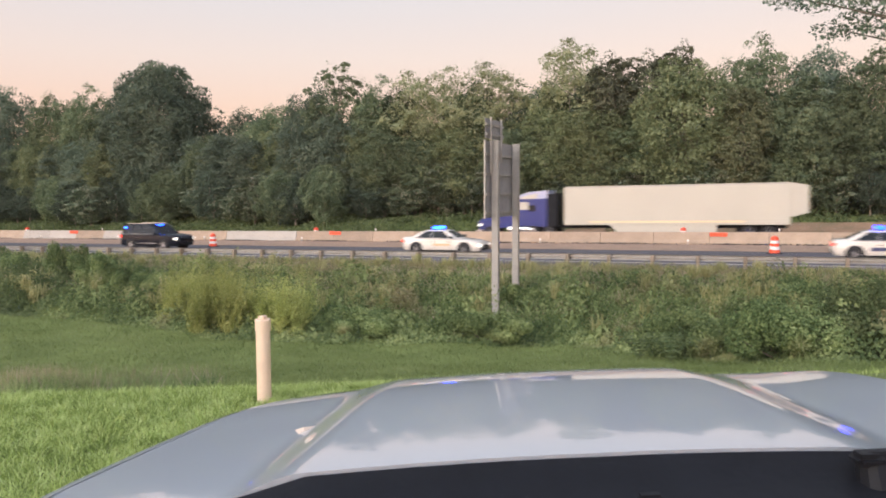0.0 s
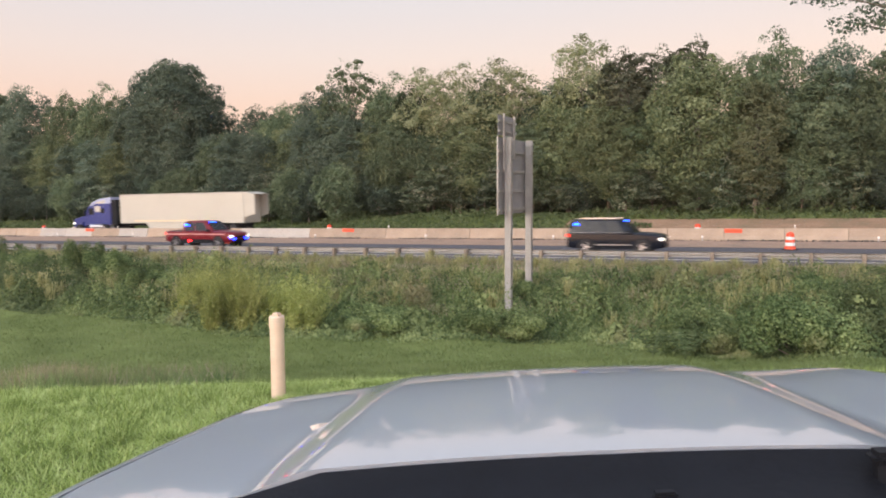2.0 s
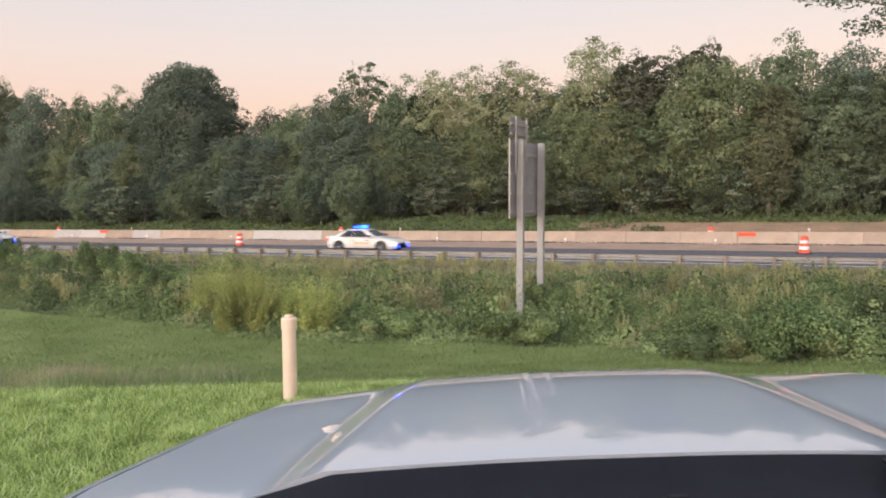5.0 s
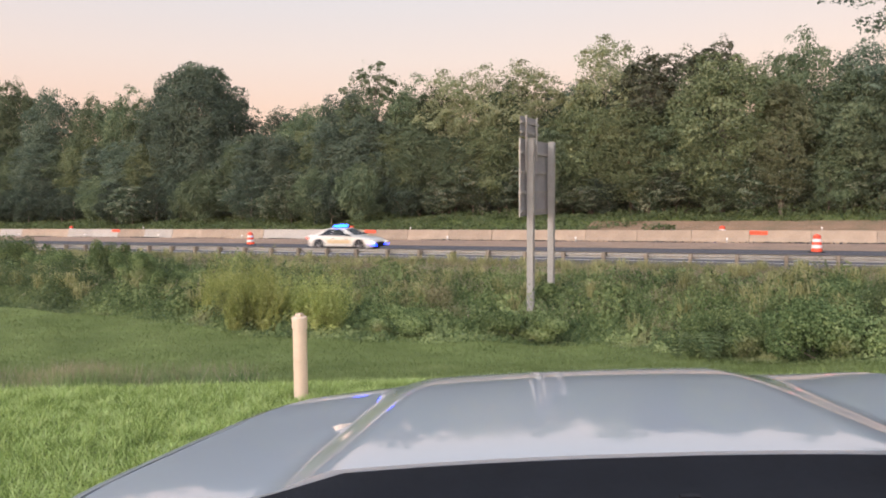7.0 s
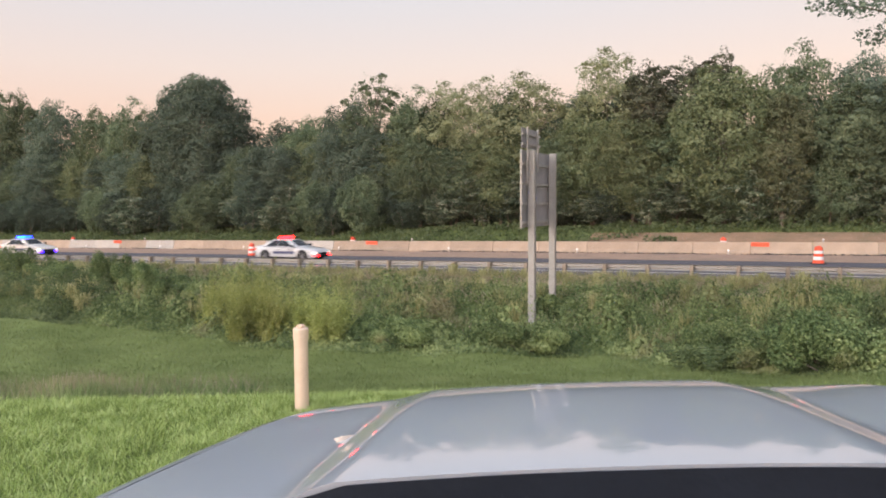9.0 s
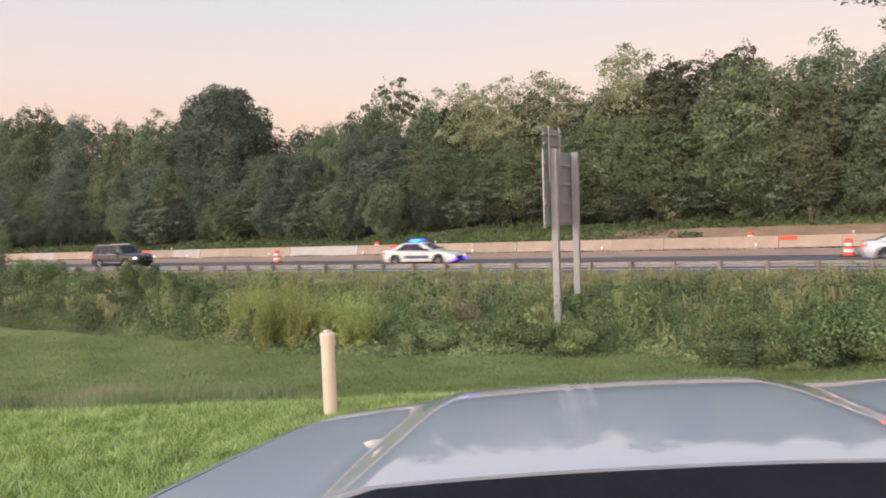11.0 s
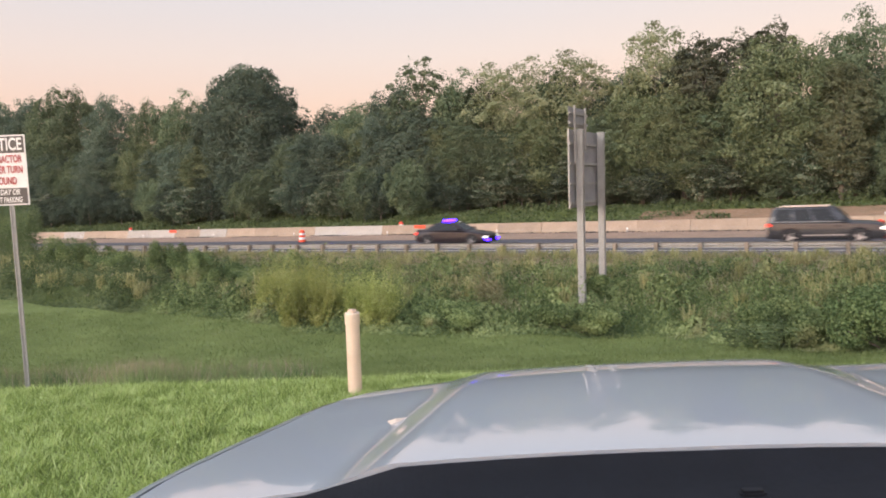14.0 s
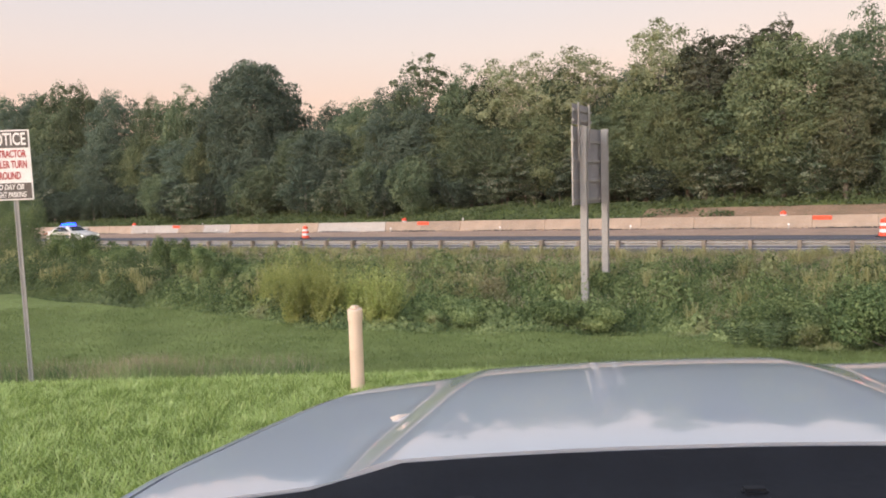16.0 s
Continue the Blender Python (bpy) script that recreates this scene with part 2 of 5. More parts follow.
PAINT = {
    "white": surface("white car paint", (0.70, 0.655, 0.59), 0.35, vary=0.03, bump=0, coat=0.8),
    "silver": surface("light grey car paint", (0.55, 0.55, 0.55), 0.35, vary=0.03, bump=0, coat=0.8),
    "navy": surface("black-blue car paint", (0.007, 0.010, 0.017), 0.25, vary=0.05, bump=0, coat=0.15, spec=0.2),
    "charcoal": surface("charcoal car paint", (0.050, 0.050, 0.054), 0.3, metal=0.2, vary=0.05, bump=0, coat=0.5, spec=0.3),
    "red": surface("red car paint", (0.15, 0.008, 0.014), 0.3, vary=0.06, bump=0, coat=0.15, spec=0.25),
    "brown": surface("dark brown car paint", (0.030, 0.022, 0.024), 0.3, vary=0.05, bump=0, coat=0.15, spec=0.25),
    "blue": surface("blue truck paint", (0.012, 0.028, 0.17), 0.35, vary=0.08, bump=0, coat=0.35),
}
STRIPE_GOLD = surface("gold door marking", (0.58, 0.44, 0.26), 0.4, vary=0.08)
STRIPE_PALE = surface("pale pink reflective stripe", (0.62, 0.30, 0.29), 0.35, vary=0.06)
STRIPE_BLUE = surface("dark blue door marking", (0.05, 0.06, 0.13), 0.4, vary=0.08)
TRAILER_WHITE = surface("white trailer panel", (0.49, 0.465, 0.39), 0.5, vary=0.05, scale=0.5, bump=0.03)
TRAILER_YELLOW = surface("cream marking strip", (0.78, 0.60, 0.36), 0.5, vary=0.05)
FAIRING_GREY = surface("pale blue fairing", (0.36, 0.40, 0.56), 0.4, vary=0.05, coat=0.5)
SIGN_WHITE = surface("white sign face", (0.80, 0.76, 0.72), 0.5, vary=0.05, scale=6, bump=0.02)
SIGN_DARK = surface("dark brown sign panel", (0.10, 0.085, 0.075), 0.5, vary=0.1, scale=6, bump=0.02)
SIGN_RED = surface("red sign lettering", (0.45, 0.06, 0.06), 0.5, vary=0.05)


# ---- building helpers ----
def mesh_of(bm, name, material, smooth=False):
    me = bpy.data.meshes.new(name)
    bmesh.ops.recalc_face_normals(bm, faces=bm.faces)
    bm.to_mesh(me)
    bm.free()
    me.materials.append(material)
    if smooth:
        me.polygons.foreach_set("use_smooth", [True] * len(me.polygons))
        me.set_sharp_from_angle(angle=radians(40))
    return me


def part(name, bm, material, parent=None, label="", smooth=False):
    ob = new(name, mesh_of(bm, name, material, smooth))
    ob.parent = parent
    return tagged(ob, label)


def thing(name, m, label, category, group="", kind=""):
    ob = new(name)
    ob.matrix_basis = m
    ob.empty_display_size = 0.2
    return tagged(ob, label, category, group, kind)


def box(bm, x0, x1, y0, y1, z0, z1, bevel=0.0, turn=None):
    m = Matrix.LocRotScale(((x0 + x1) / 2, (y0 + y1) / 2, (z0 + z1) / 2), turn, (abs(x1 - x0), abs(y1 - y0), abs(z1 - z0)))
    made = bmesh.ops.create_cube(bm, size=1, matrix=m)
    if bevel:
        edges = {e for v in made["verts"] for e in v.link_edges}
        bmesh.ops.bevel(bm, geom=list(edges), offset=bevel, segments=2, affect="EDGES", clamp_overlap=True)
    return bm


def boxed(*a, **k):
    return box(bmesh.new(), *a, **k)


def tube(bm, a, b, r1, r2, n=10, caps=True):
    a, b = Vector(a), Vector(b)
    q = (b - a).to_track_quat("Z", "Y").to_matrix().to_4x4()
    bmesh.ops.create_cone(bm, cap_ends=caps, segments=n, radius1=r1, radius2=r2, depth=(b - a).length, matrix=Matrix.Translation((a + b) / 2) @ q)
    return bm


def tubed(*a, **k):
    return tube(bmesh.new(), *a, **k)


def prism(bm, outline, y0, y1):
    """An outline of (x, z) drawn out along y."""
    rows = [[bm.verts.new((x, y, z)) for x, z in outline] for y in (y0, y1)]
    n = len(outline)
    bm.faces.new(rows[0])
    bm.faces.new(rows[1][::-1])
    for i in range(n):
        bm.faces.new((rows[0][i], rows[0][(i + 1) % n], rows[1][(i + 1) % n], rows[1][i]))
    return bm


def loft(bm, rings, closed=True):
    rows = [[bm.verts.new(p) for p in r] for r in rings]
    n = len(rings[0])
    for a, b in zip(rows, rows[1:]):
        for i in range(n if closed else n - 1):
            bm.faces.new((a[i], a[(i + 1) % n], b[(i + 1) % n], b[i]))
    if closed:
        bm.faces.new(rows[0])
        bm.faces.new(rows[-1])
    return bm


def panel(bm, corners, u0, u1, v0, v1, off=0.006, th=0.014):
    """A slab on the face corners (p00, p10, p11, p01), from u0, v0 to u1, v1, standing off it."""
    p00, p10, p11, p01 = (Vector(c) for c in corners)
    nrm = (p10 - p00).cross(p01 - p00).normalized()
    at = lambda u, v: (p00 * (1 - u) + p10 * u) * (1 - v) + (p01 * (1 - u) + p11 * u) * v
    q = [at(u0, v0), at(u1, v0), at(u1, v1), at(u0, v1)]
    lo = [bm.verts.new(p + nrm * (off - th)) for p in q]
    hi = [bm.verts.new(p + nrm * off) for p in q]
    bm.faces.new(lo[::-1])
    bm.faces.new(hi)
    for i in range(4):
        bm.faces.new((lo[i], lo[(i + 1) % 4], hi[(i + 1) % 4], hi[i]))
    return bm


def quad_mesh(name, co, material, corners=4):
    """One mesh of loose quads or triangles from an array of corner points."""
    n = len(co) // corners
    me = bpy.data.meshes.new(name)
    me.vertices.add(n * corners)
    me.vertices.foreach_set("co", np.ascontiguousarray(co, dtype=np.float32).ravel())
    me.loops.add(n * corners)
    me.loops.foreach_set("vertex_index", np.arange(n * corners, dtype=np.int32))
    me.polygons.add(n)
    me.polygons.foreach_set("loop_start", np.arange(0, n * corners, corners, dtype=np.int32))
    me.update(calc_edges=True)
    me.materials.append(material)
    return me


def unit(v):
    return v / np.maximum(1e-9, np.linalg.norm(v, axis=-1, keepdims=True))


def leaf_quads(rng, p, normal, size, spread=0.55, slim=0.6):
    """Diamond leaves at points p, facing roughly along normal."""
    n = len(p)
    nn = unit(normal + rng.normal(0, spread, (n, 3)))
    u = unit(np.cross(nn, rng.normal(0, 1, (n, 3))))
    w = np.cross(nn, u)
    s = (size * rng.uniform(0.6, 1.4, n))[:, None]
    return np.stack([p - u * s * 0.5, p + w * s * slim * 0.5 - nn * s * 0.08, p + u * s * 0.5, p - w * s * slim * 0.5 - nn * s * 0.08], 1).reshape(-1, 3)


def blades(rng, p, height, width, lean=0.35):
    """Thin upright triangles at points p."""
    n = len(p)
    a = rng.uniform(0, 2 * np.pi, n)
    h = (height * rng.uniform(0.55, 1.35, n))[:, None]
    side = np.stack([np.cos(a), np.sin(a), np.zeros(n)], 1) * (width * rng.uniform(0.7, 1.3, n))[:, None]
    tip = p + np.stack([rng.normal(0, lean, n), rng.normal(0, lean, n), np.ones(n)], 1) * h
    return np.stack([p - side * 0.5, p + side * 0.5, tip], 1).reshape(-1, 3)


def smooth(a, b, x):
    t = np.clip((x - a) / (b - a), 0, 1)
    return t * t * (3 - 2 * t)


def lumps(x, y, size, seed=0):
    """Cheap rolling noise, about -1 to 1."""
    r = np.random.RandomState(seed)
    v = 0
    for k in range(7):
        a, ph = r.uniform(0, 6.28), r.uniform(0, 6.28)
        f = r.uniform(0.6, 1.9) / size
        v = v + np.sin((x * math.cos(a) + y * math.sin(a)) * 6.28 * f + ph)
    return v / 3.2


# ---- the lie of the land ----
def foot(x):
    """Y of the foot of the highway bank."""
    return np.interp(x, [-60, -26, -20, -14, -9, -5, -1, 6, 30], [20.0, 17.6, 17.9, 17.0, 18.2, 19.6, 18.2, 16.0, 15.0])


def land(x, y):
    x, y = np.asarray(x, float), np.asarray(y, float)
    d = -0.5 * x + 0.866 * y
    lawn = np.interp(d, [-40, 5.2, 5.8, 6.4, 7, 8, 9.5, 11, 13, 15, 17, 19], [1.9, 1.72, 1.685, 1.645, 1.49, 1.20, 0.80, 0.46, 0.06, -0.27, -0.58, -0.70])
    road = GRADE * np.clip(x, -450, 450)
    f = foot(x)
    z = lawn + (road - 0.05 - lawn) * smooth(f - 0.5, f + 8.0, y)
    z = z + 0.05 * lumps(x, y, 5, 3) * smooth(7.5, 10, d) * (1 - smooth(30, 33, y))
    far = 0.15 + 1.35 * smooth(67.0, 76.0, y) + 3.0 * smooth(80, 160, y)
    return np.where(y > 62, road - 0.14 + far - 0.15 * (1 - smooth(62, 67, y)), z)


# ---- setting: ground, highway, barrier, guardrail ----
def build_ground():
    xs = np.concatenate([[-2500, -1200, -700], np.arange(-450, -60, 15), np.arange(-60, 30, 0.6), np.arange(30, 451, 15), [700, 1200, 2500]])
    ys = np.concatenate([[-2500, -1000, -300, -100, -40, -20], np.arange(-10, 3, 0.5), np.arange(3, 12, 0.2), np.arange(12, 34, 0.5), np.arange(34, 80, 2), np.arange(80, 200, 20), [300, 700, 2500]])
    gx, gy = np.meshgrid(xs, ys)
    gz = land(gx, gy)
    nx, ny = len(xs), len(ys)
    idx = np.arange(nx * ny).reshape(ny, nx)
    faces = np.stack([idx[:-1, :-1], idx[:-1, 1:], idx[1:, 1:], idx[1:, :-1]], -1).reshape(-1, 4)
    me = bpy.data.meshes.new("ground")
    me.from_pydata(np.stack([gx, gy, gz], -1).reshape(-1, 3).tolist(), [], faces.tolist())
    me.materials.append(LAWN_SOIL)
    me.polygons.foreach_set("use_smooth", [True] * len(me.polygons))
    return tagged(new("ground", me), "mown green lawn falling to a swale beside the highway", "ground", kind="structure")


def strip(name, y0, y1, top, thick, material, label, category="road"):
    bm = bmesh.new()
    box(bm, -450, 450, y0, y1, -thick, 0)
    for v in bm.verts:
        v.co.z += GRADE * v.co.x + top
    ob = part(name, bm, material)
    return tagged(ob, label, category, kind="structure")


build_ground()
strip("road", 35.3, 46.7, 0.0, 0.3, ASPHALT, "grey asphalt highway lanes, worn and dry")
strip("road_joint", 46.7, 47.05, 0.004, 0.3, SEAL, "dark sealed joint along the asphalt edge", "road")
strip("shoulder", 47.05, 54.6, -0.01, 0.3, DIRT, "bare tan dirt shoulder in front of the barrier", "road shoulder")
strip("far_road", 54.6, 66.5, 0.0, 0.3, ASPHALT, "grey asphalt lanes of the far carriageway")
strip("edge_line", 38.15, 38.27, 0.006, 0.01, WHITE_BAND, "thin worn white painted edge line", "road marking")
bm = bmesh.new()
box(bm, -19, 30, 68.0, 71.4, -0.25, 0.0)
for v in bm.verts:
    v.co.z += float(land(v.co.x, v.co.y)) + 0.05 + (0.12 if v.co.y > 70 else 0)
tagged(part("dirt_patch", bm, BROWN_EARTH), "strip of bare brown earth under the trees", "ground", kind="structure")


def barrier_segment(name, length, material):
    """A precast wall section with a sloped foot, its length along X."""
    h, a, b, c = 0.81, 0.30, 0.20, 0.08
    bm = bmesh.new()
    rings = []
    for x in (0.012, 0.03, length - 0.03, length - 0.012):
        k = 0.985 if x in (0.012, length - 0.012) else 1.0
        rings.append([(x, -a * k, 0), (x, -a * k, 0.08), (x, -b * k, 0.30), (x, -c * k, h * k), (x, c * k, h * k), (x, b * k, 0.30), (x, a * k, 0.08), (x, a * k, 0)])
    loft(bm, rings)
    for x in (length * 0.25, length * 0.75):
        box(bm, x - 0.12, x + 0.12, -a - 0.001, -a + 0.03, 0.0, 0.05)
    return mesh_of(bm, name, material)


SEG = 3.66
wall = thing("barrier_wall", pose(0, 53.82, 0), "long concrete median barrier of precast sections", "barrier", kind="structure")
seg_meshes = [barrier_segment("barrier_section", SEG, CONCRETE), barrier_segment("barrier_section", SEG, CONCRETE_NEW)]
rng_seg = random.Random(5)
for i in range(-44, 14):
    x = i * SEG - 0.2
    fresh = i == -16 or (x < -40 and rng_seg.random() < (0.6 if x < -60 else 0.3))
    ob = new("barrier_section", seg_meshes[1 if fresh else 0])
    ob.parent = wall
    ob.matrix_basis = pose(x, rng_seg.uniform(-0.02, 0.02), GRADE * x - 0.005, 0, -math.degrees(math.atan(GRADE)), rng_seg.uniform(-0.15, 0.15))

# broken line of dark flecks along the foot of the barrier
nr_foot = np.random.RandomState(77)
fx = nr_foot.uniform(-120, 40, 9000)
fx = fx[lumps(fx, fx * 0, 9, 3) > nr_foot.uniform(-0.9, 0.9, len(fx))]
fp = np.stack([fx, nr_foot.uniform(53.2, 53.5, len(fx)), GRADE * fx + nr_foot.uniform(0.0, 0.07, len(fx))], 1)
tagged(new("barrier_flecks", quad_mesh("barrier_flecks", leaf_quads(nr_foot, fp, np.tile([0, -0.5, 0.8], (len(fp), 1)), 0.12), SEAL)), "irregular dark flecks along the foot of the barrier", "debris", kind="stuff")

# guardrail seen from behind: posts with blocks, a W-shaped beam on the traffic side
RAIL_Y = 34.27
rail = thing("guardrail", pose(0, RAIL_Y, 0), "galvanised steel highway guardrail on short posts", "guardrail", kind="structure")
prof = [(0.0, 0.43), (0.035, 0.445), (0.075, 0.48), (0.075, 0.505), (0.02, 0.545), (0.02, 0.58), (0.075, 0.62), (0.075, 0.645), (0.035, 0.68), (0.0, 0.695)]
bm = bmesh.new()
ring = prof + [(y + 0.006, z) for y, z in prof[::-1]]
loft(bm, [[(x, y + 0.14, z + GRADE * x) for y, z in ring] for x in (-450, -200, 0, 200, 450)])
part("beam", bm, GALV, rail, "wavy steel beam")
bm = box(bmesh.new(), -0.075, 0.075, -0.10, 0.08, -0.5, 0.685, 0.012)
post_mesh = mesh_of(bm, "post", WOOD_POST)
bm = box(bmesh.new(), -0.07, 0.07, 0.08, 0.15, 0.40, 0.70, 0.01)
block_mesh = mesh_of(bm, "block", WOOD_POST)
for i in range(-62, 22):
    x = -10.55 + 1.905 * i + 0.0
    for nm, me in (("post", post_mesh), ("block", block_mesh)):
        ob = new(nm, me)
        ob.parent = rail
        ob.matrix_basis = pose(x, 0, GRADE * x - 0.02 + 0.012 * math.sin(i * 2.3), 0.6 * math.sin(i * 1.7), 0.8 * math.sin(i * 3.1), 0)


# ---- plants ----
def twigs(bm, rng, a, direction, length, r, depth):
    b = a + direction * length
    tube(bm, a, b, r, r * 0.6, 6 if depth else 5, caps=False)
    if depth:
        for _ in range(3):
            d = (direction + Vector((rng.uniform(-1, 1), rng.uniform(-1, 1), rng.uniform(-0.3, 0.8)))).normalized()
            twigs(bm, rng, a + direction * length * rng.uniform(0.5, 1.0), d, length * rng.uniform(0.5, 0.75), r * 0.5, depth - 1)


def leaf_tris(rng, p, normal, size, spread=0.4):
    """Small pointed leaves, one triangle each, at points p."""
    n = len(p)
    nn = unit(normal + rng.normal(0, spread, (n, 3)))
    u = unit(np.cross(nn, rng.normal(0, 1, (n, 3))))
    w = np.cross(nn, u)
    k = (size * rng.uniform(0.6, 1.4, n))[:, None]
    return np.stack([p + u * k * 0.62, p - u * k * 0.34 + w * k * 0.44, p - u * k * 0.34 - w * k * 0.44], 1).reshape(-1, 3)


def tree_parts(seed, height, radius, bare, lobes, leaves, leaf, flat=0.95, openness=1.15, sag=0.0, sprays=9, level=0.3, body=0.5):
    """A tree: tapered trunk with limbs; a crown of lobes over bare metres of trunk, each lobe a cluster of leafy sprays."""
    rng, nr = random.Random(seed), np.random.RandomState(seed)
    bm = bmesh.new()
    top = height * 0.86
    pts = [Vector((0, 0, -0.4))]
    for k in range(1, 6):
        pts.append(Vector((rng.uniform(-0.25, 0.25) * k * 0.5, rng.uniform(-0.25, 0.25) * k * 0.5, top * k / 5)))
    r0 = height * 0.013 + 0.03
    for k in range(5):
        tube(bm, pts[k], pts[k + 1], r0 * (1 - k * 0.17), r0 * (1 - (k + 1) * 0.17), 8, caps=False)
    mid, half = (bare + height) / 2, (height - bare) / 2
    # the body of the crown: leaves over a lumpy egg
    n = int(leaves * body)
    d = unit(nr.normal(0, 1, (n, 3)))
    swell = np.zeros(n)
    for _ in range(9):
        axis = unit(nr.normal(0, 1, 3)) * nr.uniform(3.5, 9.0)
        swell += np.sin(d @ axis + nr.uniform(0, 6.28))
    reach = (0.90 + 0.055 * swell) * nr.uniform(0.35, 1.0, n) ** 0.4
    p = d * reach[:, None] * np.array([radius, radius, half]) + np.array([0, 0, mid])
    p[:, :2] *= (1 - 0.22 * np.clip(d[:, 2:], 0, 1))
    co = [leaf_tris(nr, p, d * 0.8 + np.array([0, 0, level]), leaf, 0.75)]
    for k in range(lobes):
        # spread evenly over an egg, most of them near its skin
        h = 1 - 2 * (k + 0.5) / lobes
        a = k * 2.39996 + rng.uniform(-0.4, 0.4)
        e = math.sqrt(max(0.0, 1 - h * h))
        q = rng.uniform(0.68, 0.92) if k % 6 else rng.uniform(0.2, 0.6)
        bulge = 1.0 - 0.22 * max(0, h)
        c = Vector((math.cos(a) * e * q * radius * bulge, math.sin(a) * e * q * radius * bulge, mid + h * q * half - sag * e * e * radius * 0.6))
        if k % 2 == 0:
            base = pts[0].lerp(pts[5], min(0.95, max(0.2, (c.z - 1.5) / height)))
            tube(bm, base, base.lerp(c, 0.9), r0 * 0.28, r0 * 0.07, 5, caps=False)
        lr = radius * rng.uniform(0.20, 0.38) * openness
        out = unit(np.array([c.x, c.y, (c.z - mid) * 0.7]) + 1e-6)
        d1 = unit(nr.normal(0, 1, (sprays, 3)) + out * 0.7)
        centre = np.array(c) + d1 * lr * 0.75 * np.array([1, 1, flat])
        sr = lr * nr.uniform(0.28, 0.55, sprays)
        n = max(24, int(leaves * (1 - body) / lobes * rng.uniform(0.75, 1.25)))
        on = nr.randint(0, sprays, n)
        d2 = unit(nr.normal(0, 1, (n, 3)) + d1[on] * 0.5 + np.array([0, 0, 0.35]))
        p = centre[on] + d2 * (sr[on] * nr.uniform(0.45, 1.08, n))[:, None] * np.array([1.1, 1.1, flat * 0.8])
        co.append(leaf_tris(nr, p, d2 * 0.6 + out * 0.45 + np.array([0, 0, level]), leaf, 0.7))
    return bm, np.concatenate(co)


def make_tree(name, seed, height, radius, bare, clumps, leaves, leaf, leaves_mat, bark_mat, label, **more):
    bm, co = tree_parts(seed, height, radius, bare, clumps, leaves, leaf, **more)
    root = thing(name, pose(0, 0, -50), label, "tree", "woods beyond the highway")
    part("trunk", bm, bark_mat, root)
    cr = new("crown", quad_mesh("crown", co, leaves_mat, 3))
    cr.parent = root
    return root


def set_tree(root, x, y, height_scale=1.0, wide=1.0, turn=0.0, copied=True, lift=0.0):
    m = pose(x, y, float(land(x, y)) + lift, 0, 0, turn)
    ob = copy_thing(root, m) if copied else root
    ob.matrix_basis = m @ Matrix.Diagonal((wide, wide, height_scale, 1))
    return ob


KINDS = {
    "sun": make_tree("broadleaf_tree", 12, 14, 4.6, 0.8, 46, 32000, 0.20, LEAF_LIGHT, BARK, "full light green broadleaf tree in the roadside woods"),
    "oak": make_tree("broadleaf_tree", 1, 14, 4.4, 1.0, 40, 28000, 0.20, LEAF_MID, BARK, "tall green broadleaf tree in the roadside woods"),
    "maple": make_tree("broadleaf_tree", 2, 13, 4.0, 1.2, 42, 28000, 0.19, LEAF_MID, BARK, "dense green broadleaf tree in the roadside woods"),
    "dark": make_tree("broadleaf_tree", 3, 14, 4.4, 0.8, 40, 28000, 0.20, LEAF_DARK, BARK, "dark green broadleaf tree in the roadside woods"),
    "light": make_tree("broadleaf_tree", 4, 14, 3.5, 3.0, 40, 15000, 0.18, LEAF_PALE, BARK_PALE, "pale yellow-green tree with an open crown", openness=1.05, body=0.3),
    "pine": make_tree("pine_tree", 5, 16, 2.9, 7.5, 30, 15000, 0.19, PINE, BARK, "dark pine with a bare trunk and ragged top", flat=0.6, openness=1.15, sprays=8, body=0.3),
    "round": make_tree("broadleaf_tree", 6, 18, 6.4, 2.0, 130, 76000, 0.22, LEAF_DARK, BARK, "large round-crowned dark green tree above the woods", openness=0.72, body=0.55),
    "low": make_tree("understory_tree", 7, 7, 3.2, 0.2, 32, 16000, 0.16, LEAF_MID, BARK, "low leafy tree at the edge of the woods", sag=0.06),
    "scrub": make_tree("understory_tree", 8, 5, 3.0, 0.0, 30, 14000, 0.15, SHRUB, BARK, "leafy scrub tree at the edge of the woods", sag=0.05),
    "shade": make_tree("understory_tree", 17, 7, 3.2, 0.2, 32, 14000, 0.16, LEAF_GLOOM, BARK_PALE, "understory tree with leaves coloured dark for gloom under the wood edge", sag=0.06),
    "tiered": make_tree("understory_tree", 13, 7.5, 3.3, 0.3, 34, 15000, 0.18, LEAF_TIER, BARK, "understory tree with leaves in level tiers", flat=0.4, level=0.9, sprays=7, body=0.4),
    "russet": make_tree("broadleaf_tree", 14, 12.5, 2.7, 1.0, 44, 26000, 0.16, LEAF_RUSSET, BARK, "oval brownish-green tree in the roadside woods"),
    "airy": make_tree("broadleaf_tree", 9, 16, 3.7, 5.0, 40, 11000, 0.19, LEAF_MID, BARK, "tall airy tree with sky showing through its crown", openness=0.85, body=0.15),
    "deep": make_tree("broadleaf_tree", 15, 13, 4.4, 0.5, 34, 6000, 0.40, LEAF_DARK, BARK, "dark tree deep in the woods"),
    "filler": make_tree("understory_tree", 16, 6, 3.2, 0.0, 26, 4000, 0.34, LEAF_DARK, BARK, "dark undergrowth tree deep in the woods"),
}
